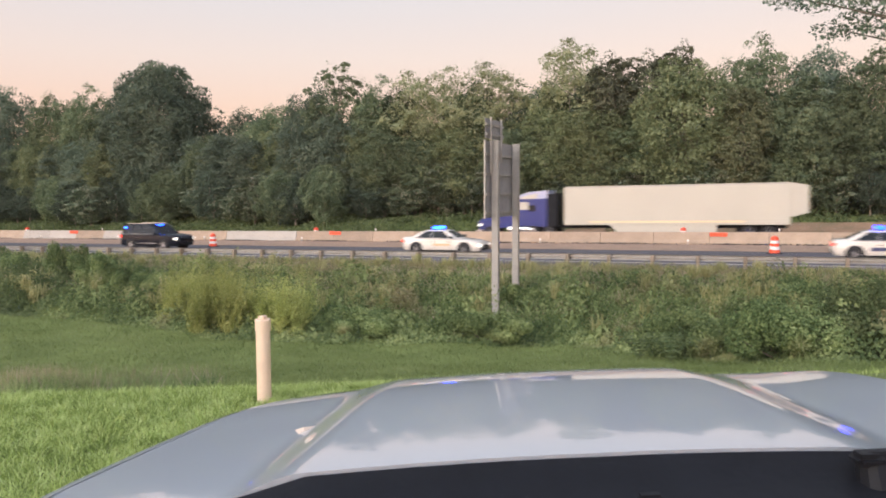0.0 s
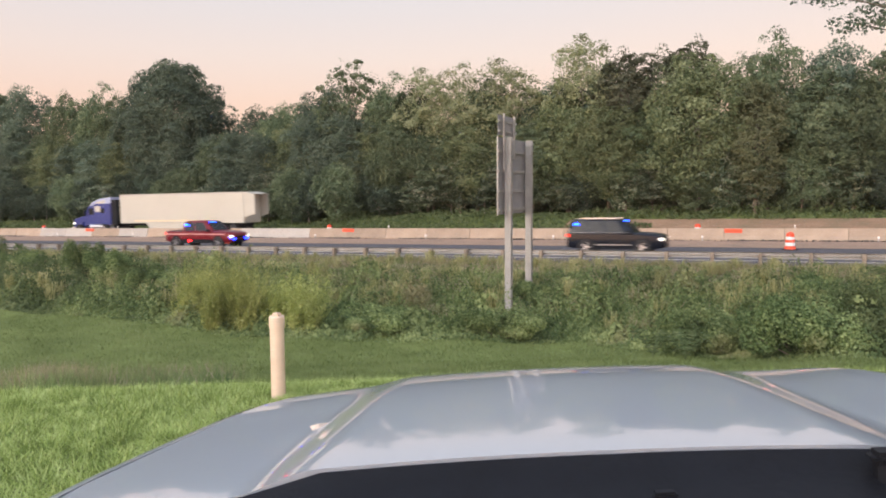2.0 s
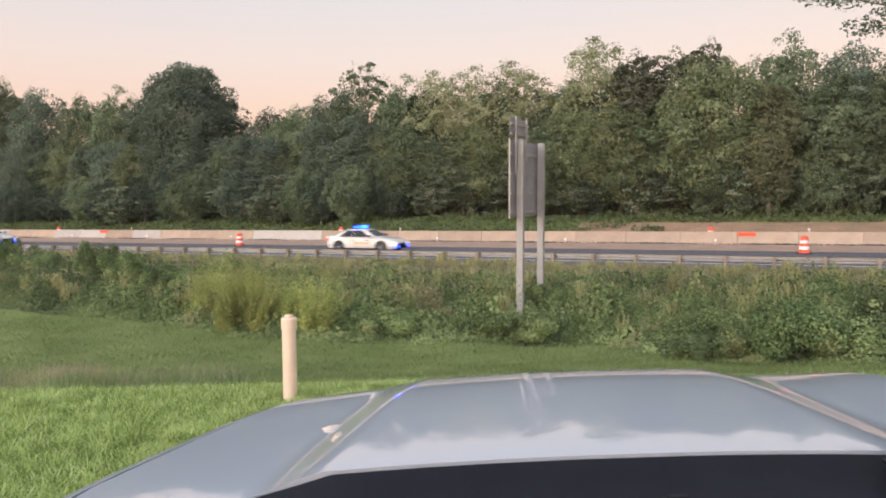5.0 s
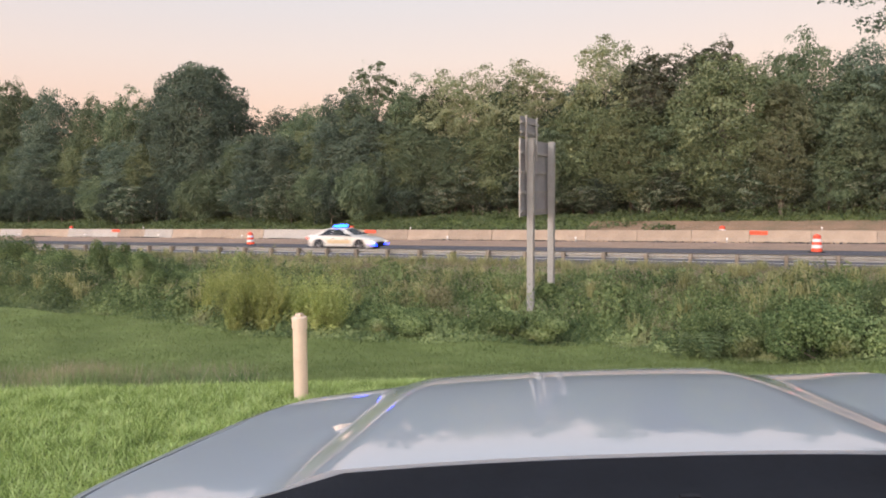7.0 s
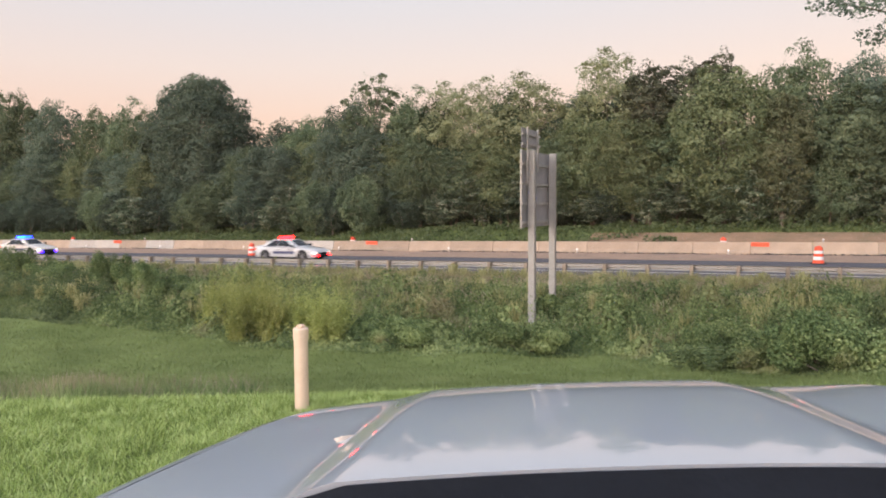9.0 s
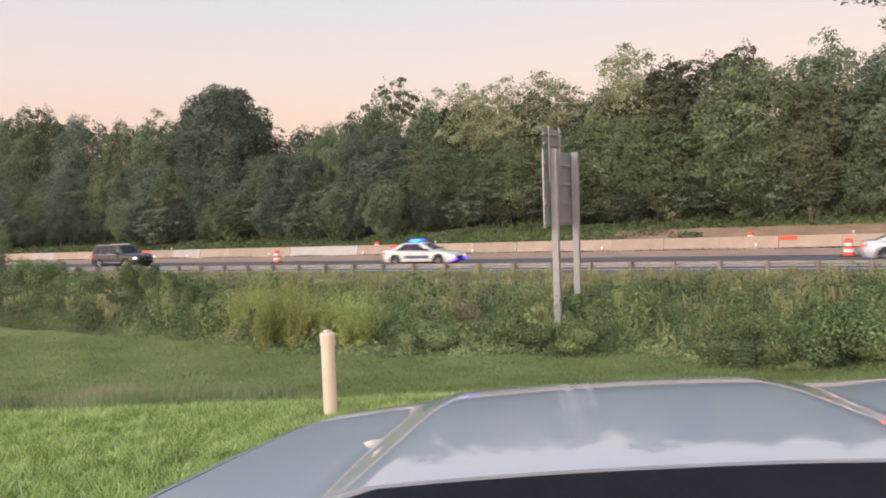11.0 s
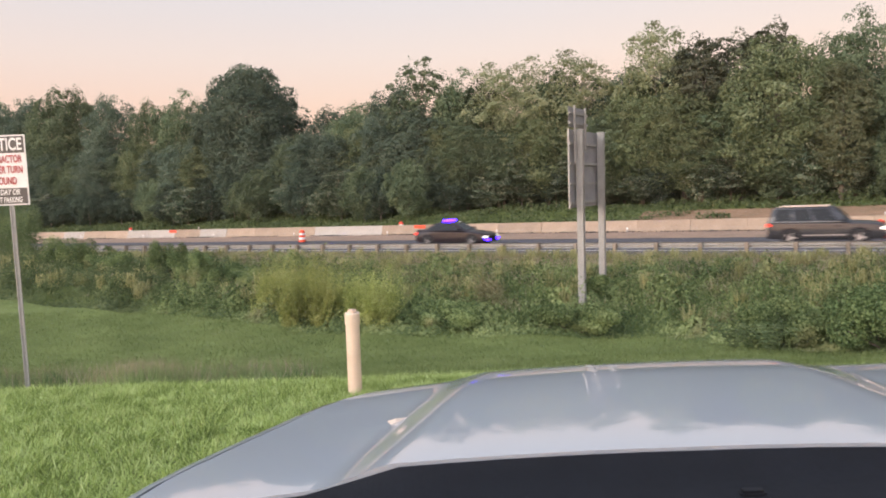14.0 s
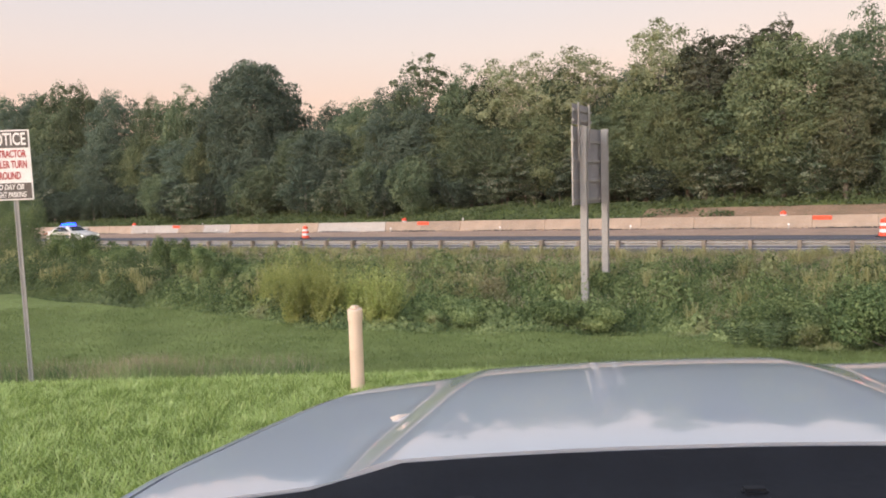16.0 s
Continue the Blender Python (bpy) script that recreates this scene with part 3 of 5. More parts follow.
# x, y, kind, height scale, width scale: the trees that make the skyline, then the wall of woods
SKYLINE = [
    (-136, 80, "oak", 1.5, 1.2), (-129, 80, "dark", 1.5, 1.2), (-121, 80, "oak", 1.55, 1.15), (-114, 80, "oak", 1.5, 1.1), (-105, 79, "dark", 1.36, 1.0), (-97, 80, "oak", 1.26, 0.9), (-91, 80, "maple", 1.34, 0.95), (-86, 80, "oak", 1.18, 0.85),
    (-75.3, 79, "round", 1.14, 1.18), (-83, 82, "dark", 1.16, 0.9), (-65, 84, "dark", 1.0, 1.0), (-61, 83, "oak", 1.0, 1.0), (-56, 82, "oak", 0.98, 0.95),
    (-47.3, 78, "airy", 1.09, 1.2), (-52, 80, "dark", 1.1, 0.85), (-43, 79, "maple", 1.15, 0.9), (-37.8, 79, "light", 1.12, 1.15), (-40.5, 80, "oak", 1.04, 0.9),
    (-33.5, 78, "light", 1.1, 1.1), (-27.8, 78, "light", 1.12, 1.3), (-30.5, 79, "oak", 1.05, 0.9), (-23.5, 80, "dark", 0.98, 0.9), (-19.6, 78, "light", 1.24, 1.2), (-21.5, 79, "maple", 1.02, 0.8),
    (-15.1, 77, "pine", 0.97, 1.0), (-8.9, 79, "pine", 1.01, 0.95), (-11.7, 80, "pine", 0.98, 1.3), (-17.0, 80, "dark", 1.06, 0.8), (-7.8, 75.5, "sun", 1.03, 1.1), (-2.8, 73.9, "russet", 0.97, 1.0), (-1.8, 78.5, "maple", 1.20, 0.95),
    (3.6, 79, "dark", 1.06, 1.0), (9, 78, "oak", 1.03, 1.1), (16, 78, "oak", 1.05, 1.1), (24, 79, "dark", 1.1, 1.1), (33, 79, "oak", 1.1, 1.1),
]
for x, y, k, hs, ws in SKYLINE:
    set_tree(KINDS[k], x, y, hs * 1.04, ws * 1.04, (x * 37) % 360)
rng_t = random.Random(11)
for i in range(46):
    x = -128 + i * 3.7 + rng_t.uniform(-1, 1)
    k = rng_t.choice(["oak", "maple", "dark", "sun", "dark"] if x < -45 else (["oak", "maple", "sun", "maple", "oak", "sun"] if x < -12 else ["oak", "maple", "oak"]))
    if -12.5 < x < 0.5:
        continue
    set_tree(KINDS[k], x, rng_t.uniform(75.0, 77.5), rng_t.uniform(0.66, 0.90), rng_t.uniform(0.8, 1.0), rng_t.uniform(0, 360))
for i in range(34):
    x = -150 + i * 5.9 + rng_t.uniform(-1, 1)
    set_tree(KINDS["deep"], x, rng_t.uniform(86, 94), rng_t.uniform(0.74, 0.88), rng_t.uniform(1.0, 1.25), rng_t.uniform(0, 360))
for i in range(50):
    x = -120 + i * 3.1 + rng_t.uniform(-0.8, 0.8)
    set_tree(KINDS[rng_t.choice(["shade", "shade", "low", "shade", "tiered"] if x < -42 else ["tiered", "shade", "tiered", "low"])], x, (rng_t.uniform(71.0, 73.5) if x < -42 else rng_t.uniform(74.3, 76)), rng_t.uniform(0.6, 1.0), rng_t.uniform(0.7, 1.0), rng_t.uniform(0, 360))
for i in range(54):
    x = -140 + i * 3.5 + rng_t.uniform(-0.8, 0.8)
    set_tree(KINDS["filler"], x, rng_t.uniform(78.5, 83), rng_t.uniform(0.7, 1.0), rng_t.uniform(0.9, 1.15), rng_t.uniform(0, 360))
for i, (k, root) in enumerate(KINDS.items()):
    set_tree(root, -140 - 7 * i, 80 + (i % 3) * 3, 1.0, 1.0, 40 * i, copied=False)


def verge_plants():
    """Weeds and low brush between the far lanes and the trees."""
    nr = np.random.RandomState(21)
    n = 34000
    x, y = nr.uniform(-120, 35, n), nr.uniform(67.2, 75.0, n)
    keep = ~((x > -15 + 5 * lumps(x, y, 6, 44)) & (y < 71.3 + 0.4 * np.sin(x)))
    x, y = x[keep], y[keep]
    h = np.clip(0.5 + 0.5 * lumps(x, y, 9, 8), 0.1, 1.2)
    p = np.stack([x, y, land(x, y) + h * nr.uniform(0, 1, len(x))], 1)
    me = quad_mesh("verge_weeds", leaf_quads(nr, p, np.tile([0, -0.4, 0.8], (len(p), 1)), 0.3), SHRUB)
    tagged(new("verge_weeds", me), "low green weeds and brush below the woods", "weeds", kind="stuff")


verge_plants()


def mound(x, y):
    """Height of the tangle over the bank."""
    f = foot(x)
    k = smooth(f - 0.3, f + 1.0, y) * (1 - 0.75 * smooth(f + 6.0, f + 11, y))
    h = 0.46 + 0.42 * lumps(x, y, 3.4, 4) + 0.30 * lumps(x, y, 1.3, 5) + 0.14 * lumps(x, y, 0.55, 6)
    h = h + 0.35 * smooth(-3, 2, x) + 0.25 * smooth(-22, -28, x)
    # trodden round the sign's posts
    k = k * (1 - 0.85 * (1 - smooth(0.4, 0.9, np.abs(x + 7.8))) * smooth(20.6, 21.2, y) * (1 - smooth(22.3, 22.9, y)))
    return np.clip(h, 0.08, 1.5) * k


def bank_plants():
    nr = np.random.RandomState(31)
    n = 520000
    x, y = nr.uniform(-62, 14, n), nr.uniform(15, 34.0, n)
    near = nr.uniform(0, 1, n) < np.where(x < -40, 0.5, 1.0)
    ok = (y > foot(x) - 0.3) & near
    x, y = x[ok], y[ok]
    h = mound(x, y)
    up = nr.uniform(0.35, 1.08, len(x))
    p = np.stack([x, y, land(x, y) + h * up + 0.02], 1)
    e = 0.15
    nrm = np.stack([-(mound(x + e, y) - h) / e, -(mound(x, y + e) - h) / e - 0.25, np.full(len(x), 0.9)], 1)
    # the west end takes the darker shrub leaf colour to paint in its shade
    west = x + 1.6 * lumps(x, y, 4.0, 19) + nr.normal(0, 0.8, len(x)) < -24.5 - 0.5 * (y - 24)
    for side, mat, label in ((~west, VINE, "tangle of green vines and weeds covering the highway bank"), (west, SHRUB, "vines on the western stretch of the bank, coloured darker for its shade")):
        co = leaf_tris(nr, p[side], nrm[side], 0.088 * (1 + 0.45 * lumps(x[side], y[side], 2.6, 17)), spread=0.5)
        tagged(new("bank_vines", quad_mesh("bank_vines", co, mat, 3)), label, "weeds", kind="stuff")
    # wiry grass along the top and through the tangle
    m = 120000
    x, y = nr.uniform(-62, 18, m), nr.uniform(20, 34.1, m)
    ok = (y > foot(x) + 1.5) & (nr.uniform(0, 1, m) < 0.12 + 0.9 * smooth(foot(x) + 4, foot(x) + 10, y) * np.clip(0.55 + 0.5 * lumps(x, y, 5, 12), 0, 1))
    x, y = x[ok], y[ok]
    p = np.stack([x, y, land(x, y) + mound(x, y) * 0.4], 1)
    me = quad_mesh("bank_grass", blades(nr, p, 0.36, 0.024, 0.7), DRY, 3)
    tagged(new("bank_grass", me), "dry straw-coloured grass along the top of the bank", "grass", kind="stuff")
    # taller grass the mower misses under the guardrail
    m = 46000
    x, y = nr.uniform(-75, 20, m), nr.uniform(32.4, 34.12, m)
    p = np.stack([x, y, land(x, y)], 1)
    me = quad_mesh("rail_grass", blades(nr, p, 0.42 * (0.9 + 0.3 * lumps(x, y, 2.5, 14)), 0.03, 0.45), REED, 3)
    tagged(new("rail_grass", me), "dry unmown grass standing under the guardrail", "grass", kind="stuff")
    # arching grass in tufts, thickest on the upper half
    tufts, each = 620, 46
    tx, ty = nr.uniform(-50, 12, tufts), nr.uniform(17.5, 33.5, tufts)
    ok = (ty > foot(tx) + 0.9) & (lumps(tx, ty, 6, 23) > nr.uniform(-1.1, 0.9, tufts)) & ~((np.abs(tx + 7.8) < 0.8) & (np.abs(ty - 21.7) < 1.1))
    tx, ty = np.repeat(tx[ok], each), np.repeat(ty[ok], each)
    tz = land(tx, ty) + mound(tx, ty) * 0.55
    a = nr.uniform(0, 6.28, len(tx))
    reach = nr.uniform(0.1, 0.5, len(tx))
    tall = nr.uniform(0.25, 0.62, len(tx))
    wide = 0.012
    base = np.stack([tx + nr.normal(0, 0.08, len(tx)), ty + nr.normal(0, 0.08, len(tx)), tz], 1)
    out = np.stack([np.cos(a), np.sin(a), np.zeros(len(tx))], 1)
    side = np.stack([-np.sin(a), np.cos(a), np.zeros(len(tx))], 1) * wide
    knee = base + out * (reach * 0.45)[:, None] + np.array([0, 0, 1]) * tall[:, None]
    tip = base + out * reach[:, None] * 1.25 + np.array([0, 0, 0.85]) * tall[:, None]
    tri = np.concatenate([np.stack(c, 1) for c in ((base - side, base + side, knee + side), (base - side, knee + side, knee - side), (knee - side, knee + side, tip))]).reshape(-1, 3)
    tagged(new("bank_tufts", quad_mesh("bank_tufts", tri, REED, 3)), "arching pale green grass tufts on the bank", "grass", kind="stuff")
    m = 16000
    x, y = nr.uniform(-62, 18, m), nr.uniform(16, 34.1, m)
    ok = (y > foot(x) + 0.3) & ~((np.abs(x + 7.8) < 0.9) & (np.abs(y - 21.7) < 1.0))
    x, y = x[ok], y[ok]
    p = np.stack([x, y, land(x, y) + mound(x, y) * 0.5], 1)
    me = quad_mesh("bank_weeds", blades(nr, p, 0.34, 0.045, 0.5), VINE, 3)
    tagged(new("bank_weeds", me), "upright green weeds standing in the bank tangle", "weeds", kind="stuff")


bank_plants()


def bush(name, x, y, rx, ry, h, n, leaf, material, label, seed, upright=False):
    """A shrub of many leaves in several clumps; or a stand of upright stalks."""
    nr = np.random.RandomState(seed)
    z0 = float(land(x, y))
    root = thing(name, pose(x, y, z0), label, "shrub")
    if upright:
        # several plants, each a fan of stalks from one root
        plants = 14
        a, r = nr.uniform(0, 6.28, plants), np.sqrt(nr.uniform(0, 1, plants))
        roots = np.stack([np.cos(a) * r * rx, np.sin(a) * r * ry], 1)
        tall = h * nr.uniform(0.55, 1.15, plants)
        tilt = nr.normal(0, 0.22, (plants, 2)) + [0.14, 0]
        which = nr.randint(0, plants, n)
        base = np.concatenate([roots[which] + nr.normal(0, 0.10, (n, 2)), np.zeros((n, 1))], 1)
        base[:, 2] = land(base[:, 0] + x, base[:, 1] + y) - z0
        lean = np.concatenate([tilt[which] + nr.normal(0, 0.20, (n, 2)), np.ones((n, 1))], 1)
        tip = base + lean * (tall[which] * nr.uniform(0.6, 1.1, n))[:, None]
        side = unit(np.cross(lean, nr.normal(0, 1, (n, 3)))) * 0.012
        co = np.stack([base - side, base + side, tip], 1).reshape(-1, 3)
        ob = tagged(new("foliage", quad_mesh("foliage", co, material, 3)), kind="stuff")
        ob.parent = root
        k = n * 20
        on = nr.randint(0, n, k)
        f = nr.uniform(0.04, 1.02, k)[:, None] ** 0.8
        p = base[on] * (1 - f) + tip[on] * f + nr.normal(0, 0.045, (k, 3))
        ob = tagged(new("bloom", quad_mesh("bloom", leaf_quads(nr, p, np.tile([0, -0.5, 0.5], (k, 1)), leaf * (2.5 - 1.5 * f[:, 0]), 0.7, 0.22), material)), kind="stuff")
        ob.parent = root
        return root
    bm = bmesh.new()
    rr = random.Random(seed)
    for _ in range(7):
        d = Vector((rr.uniform(-1, 1) * rx, rr.uniform(-1, 1) * ry, h * rr.uniform(0.6, 0.95)))
        tube(bm, (0, 0, -0.1), d * 0.55, 0.025, 0.008, 5, caps=False)
    part("stem", bm, BARK, root)
    co = []
    for _ in range(16):
        c = np.array([nr.uniform(-0.75, 0.75) * rx, nr.uniform(-0.75, 0.75) * ry, nr.uniform(0.25, 0.85) * h])
        d = unit(nr.normal(0, 1, (n // 16, 3)))
        p = c + d * (nr.uniform(0.4, 1, n // 16) ** 0.5)[:, None] * np.array([rx, ry, h]) * nr.uniform(0.25, 0.42)
        p[:, 2] = np.maximum(p[:, 2], 0.02)
        co.append(leaf_tris(nr, p, d + [0, 0, 0.4], leaf))
    ob = new("leaves", quad_mesh("leaves", np.concatenate(co), material, 3))
    ob.parent = root
    return root


bush("goldenrod_clump", -14.9, 17.7, 1.0, 0.5, 2.0, 700, 0.078, GOLDEN, "tall yellow-green goldenrod stand at the foot of the bank", 41, True)
bush("goldenrod_clump", -13.1, 18.0, 0.9, 0.5, 1.65, 460, 0.078, GOLDEN, "leaning yellow-green weed stand on the bank", 42, True)
bush("goldenrod_clump", -17.3, 18.8, 0.7, 0.6, 1.7, 340, 0.075, GOLDEN, "thin yellow-flowered weed stand on the bank", 43, True)
for i, (x, y, rx, ry, h) in enumerate([(-27.6, 23.0, 0.9, 0.9, 1.7), (-24.4, 22.0, 1.3, 1.2, 1.5), (-31.5, 23.0, 1.6, 1.3, 1.2), (-21.5, 21.5, 1.2, 1.0, 1.0),
                                       (0.3, 18.2, 1.5, 1.0, 1.2), (2.4, 19.0, 1.6, 1.2, 1.5), (-1.6, 18.8, 1.2, 0.9, 0.95), (5.2, 19.0, 1.8, 1.3, 1.7), (1.4, 23.0, 1.4, 1.2, 1.0),
                                       (-7.0, 19.3, 1.3, 0.7, 0.7), (-11.0, 18.6, 1.3, 0.7, 0.75), (-35.5, 24, 1.8, 1.5, 1.9), (-44.5, 26.5, 2.6, 1.8, 3.4), (-47.5, 28, 2.4, 1.8, 4.2), (-7.3, 23.4, 0.8, 0.35, 0.7)]):
    bush("roadside_bush", x, y, rx, ry, h, 17000, 0.058, VINE if -43 < x and (x < -2 or h < 1.3) else SHRUB, "leafy green bush growing out of the bank", 60 + i)


def lawn_blades():
    nr = np.random.RandomState(51)
    n = 300000
    d, s = 1.2 + nr.uniform(0, 1, n) ** 0.8 * 7.2, nr.uniform(-7.0, 2.2, n)
    # along the view: d forward, s sideways
    c, k = math.cos(radians(30)), math.sin(radians(30))
    x, y = -k * d + c * s, c * d + k * s
    p = np.stack([x, y, land(x, y) - 0.005], 1)
    # and thinner all round the vehicle
    m = 150000
    x2, y2 = nr.normal(0, 5.5, m), nr.normal(-1, 5.0, m)
    ok = -0.5 * x2 + 0.866 * y2 < 8.3
    x, y = np.concatenate([x, x2[ok]]), np.concatenate([y, y2[ok]])
    p = np.stack([x, y, land(x, y) - 0.005], 1)
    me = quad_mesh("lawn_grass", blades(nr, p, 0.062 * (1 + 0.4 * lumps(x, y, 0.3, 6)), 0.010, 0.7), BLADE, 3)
    tagged(new("lawn_grass", me), "short bright green mown lawn grass", "grass", kind="stuff")
    m = 120000
    d, s = nr.uniform(9.5, 27, m), nr.uniform(-26, 12, m)
    x, y = -k * d + c * s, c * d + k * s
    ok = y < foot(x) + 0.4
    x, y = x[ok], y[ok]
    p = np.stack([x, y, land(x, y) - 0.005], 1)
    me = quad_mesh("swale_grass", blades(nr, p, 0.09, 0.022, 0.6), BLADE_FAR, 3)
    tagged(new("swale_grass", me), "mown grass in the swale below the bank", "grass", kind="stuff")
    for name, m, mid, wide, h, mat, label in (("rough_grass", 4200, 12.6, 0.6, 0.38, DRY, "pale unmown seed-head grass along the swale edge"),
                                              ("rough_weeds", 24000, 12.3, 0.65, 0.30, VINE, "green unmown weeds along the swale edge")):
        d, s = nr.normal(mid, wide, m), nr.uniform(-13.5, -2.2, m)
        d = d - 0.10 * (s + 5)
        ok = lumps(s, d, 2.3, 9) > nr.uniform(-1.3, 0.6, m)
        d, s = d[ok], s[ok]
        x, y = -k * d + c * s, c * d + k * s
        p = np.stack([x, y, land(x, y)], 1)
        me = quad_mesh(name, blades(nr, p, h, 0.013, 0.3), mat, 3)
        tagged(new(name, me), label, "grass", kind="stuff")


lawn_blades()


def overhang_tree():
    """The near tree whose limb hangs into the view."""
    nr, rr = np.random.RandomState(71), random.Random(71)
    x0, y0 = 7.2, 24.5
    z0 = float(land(x0, y0))
    root = thing("roadside_tree", pose(x0, y0, z0), "dark leafy tree on the bank with a drooping limb", "tree")
    bm = bmesh.new()
    pts = [(0, 0, -0.3), (0.1, 0, 2.5), (-0.1, 0.1, 5), (0.2, 0, 7.5), (0.1, 0.1, 10.5), (0.2, 0, 13)]
    for i, (a, b) in enumerate(zip(pts, pts[1:])):
        tube(bm, a, b, 0.30 - i * 0.05, 0.25 - i * 0.05, 9, caps=False)
    ends = [(-6.9, 0.4, 9.0), (-6.2, -0.5, 8.6), (-5.3, 0.3, 8.9), (-5.6, 0.6, 8.0), (-4.5, 0.2, 7.9), (-4.4, 0.2, 9.2), (-4.0, -0.6, 8.3), (-3.6, 0.5, 7.2), (-3.2, 0.0, 9.6), (-3.0, 0.3, 8.0), (-2.6, 0.2, 6.6), (-4.9, 0.1, 8.4), (-4.3, -0.2, 8.8), (-3.8, 0.1, 7.8), (-3.9, 0.3, 8.9), (-3.3, 0.2, 8.6), (-3.0, -0.2, 7.4), (-2.9, 0.1, 9.0)]
    for _ in range(26):
        a, r = rr.uniform(0, 6.28), rr.uniform(1.0, 3.4)
        ends.append((math.cos(a) * r + 0.8, math.sin(a) * r, rr.uniform(5.5, 14)))
    co = []
    for e in ends:
        e = Vector(e)
        s = Vector((0.1, 0.05, min(10.0, max(3.5, e.z - 1.6 - 0.2 * abs(e.x)))))
        mid = s.lerp(e, 0.5) + Vector((0, 0, 0.35))
        tube(bm, s, mid, 0.07, 0.045, 5, caps=False)
        tube(bm, mid, e, 0.045, 0.012, 5, caps=False)
        far_left = e.x < -2.4
        n = 240 if far_left else 330
        r = 0.62 if far_left else 1.15
        d = unit(nr.normal(0, 1, (n, 3))) * (nr.uniform(0, 1, n) ** 0.45)[:, None] * r * np.array([1.25, 1, 0.6])
        co.append(leaf_quads(nr, np.array(e) + d, np.tile([0, 0, 0.6], (n, 1)), 0.13 if far_left else 0.17))
    part("trunk", bm, BARK, root)
    cr = new("crown", quad_mesh("crown", np.concatenate(co), LEAF_DARK))
    cr.parent = root


overhang_tree()


def sumac_sprout(x, y, seed, turn):
    """A low sprout of arching fronds, each with paired leaflets."""
    rr = random.Random(seed)
    root = thing("sumac_sprout", pose(x, y, float(land(x, y)), 0, 0, turn), "low blue-green sprout with feathery fronds beside the bank", "plant")
    for k in range(7):
        a = k * 0.9 + rr.uniform(-0.2, 0.2)
        length = rr.uniform(0.55, 0.85)
        bm = bmesh.new()
        last = Vector((0, 0, 0))
        for j in range(1, 11):
            f = j / 10
            q = Vector((math.cos(a) * length * f, math.sin(a) * length * f, 0.55 * math.sin(f * 2.2)))
            tube(bm, last, q, 0.007, 0.006, 4, caps=False)
            side = Vector((-math.sin(a), math.cos(a), 0))
            for s in (-1, 1):
                w = 0.17 * math.sin(0.4 + 2.5 * f)
                along = (q - last).normalized()
                tip = q + side * s * w + along * 0.04 - Vector((0, 0, 0.03))
                vs = [bm.verts.new(c) for c in (q - along * 0.028, tip, q + along * 0.028)]
                bm.faces.new(vs)
            last = q
        part("frond", bm, SHRUB, root)


sumac_sprout(-2.75, 17.6, 5, 20)
sumac_sprout(-2.0, 17.3, 6, 70)


def white_flowers():
    nr = np.random.RandomState(91)
    n = 60
    c = np.stack([nr.uniform(-27, -16, n), nr.uniform(18, 22.5, n)], 1)
    c = np.repeat(c, 7, 0) + nr.normal(0, 0.07, (n * 7, 2))
    p = np.stack([c[:, 0], c[:, 1], land(c[:, 0], c[:, 1]) + mound(c[:, 0], c[:, 1]) + 0.14], 1)
    me = quad_mesh("white_flowers", leaf_quads(nr, p, np.tile([0, -0.3, 0.8], (len(p), 1)), 0.05), DRY)
    tagged(new("white_flowers", me), "small white flower heads in the bank tangle", "flowers", kind="stuff")


white_flowers()

# ---- the vehicle the camera sits in: bonnet, wings, cowl ----
# it leans a little to its left on the slope
PARKED = pose(0, 0, 1.70, 0, -2.5, HEADING)


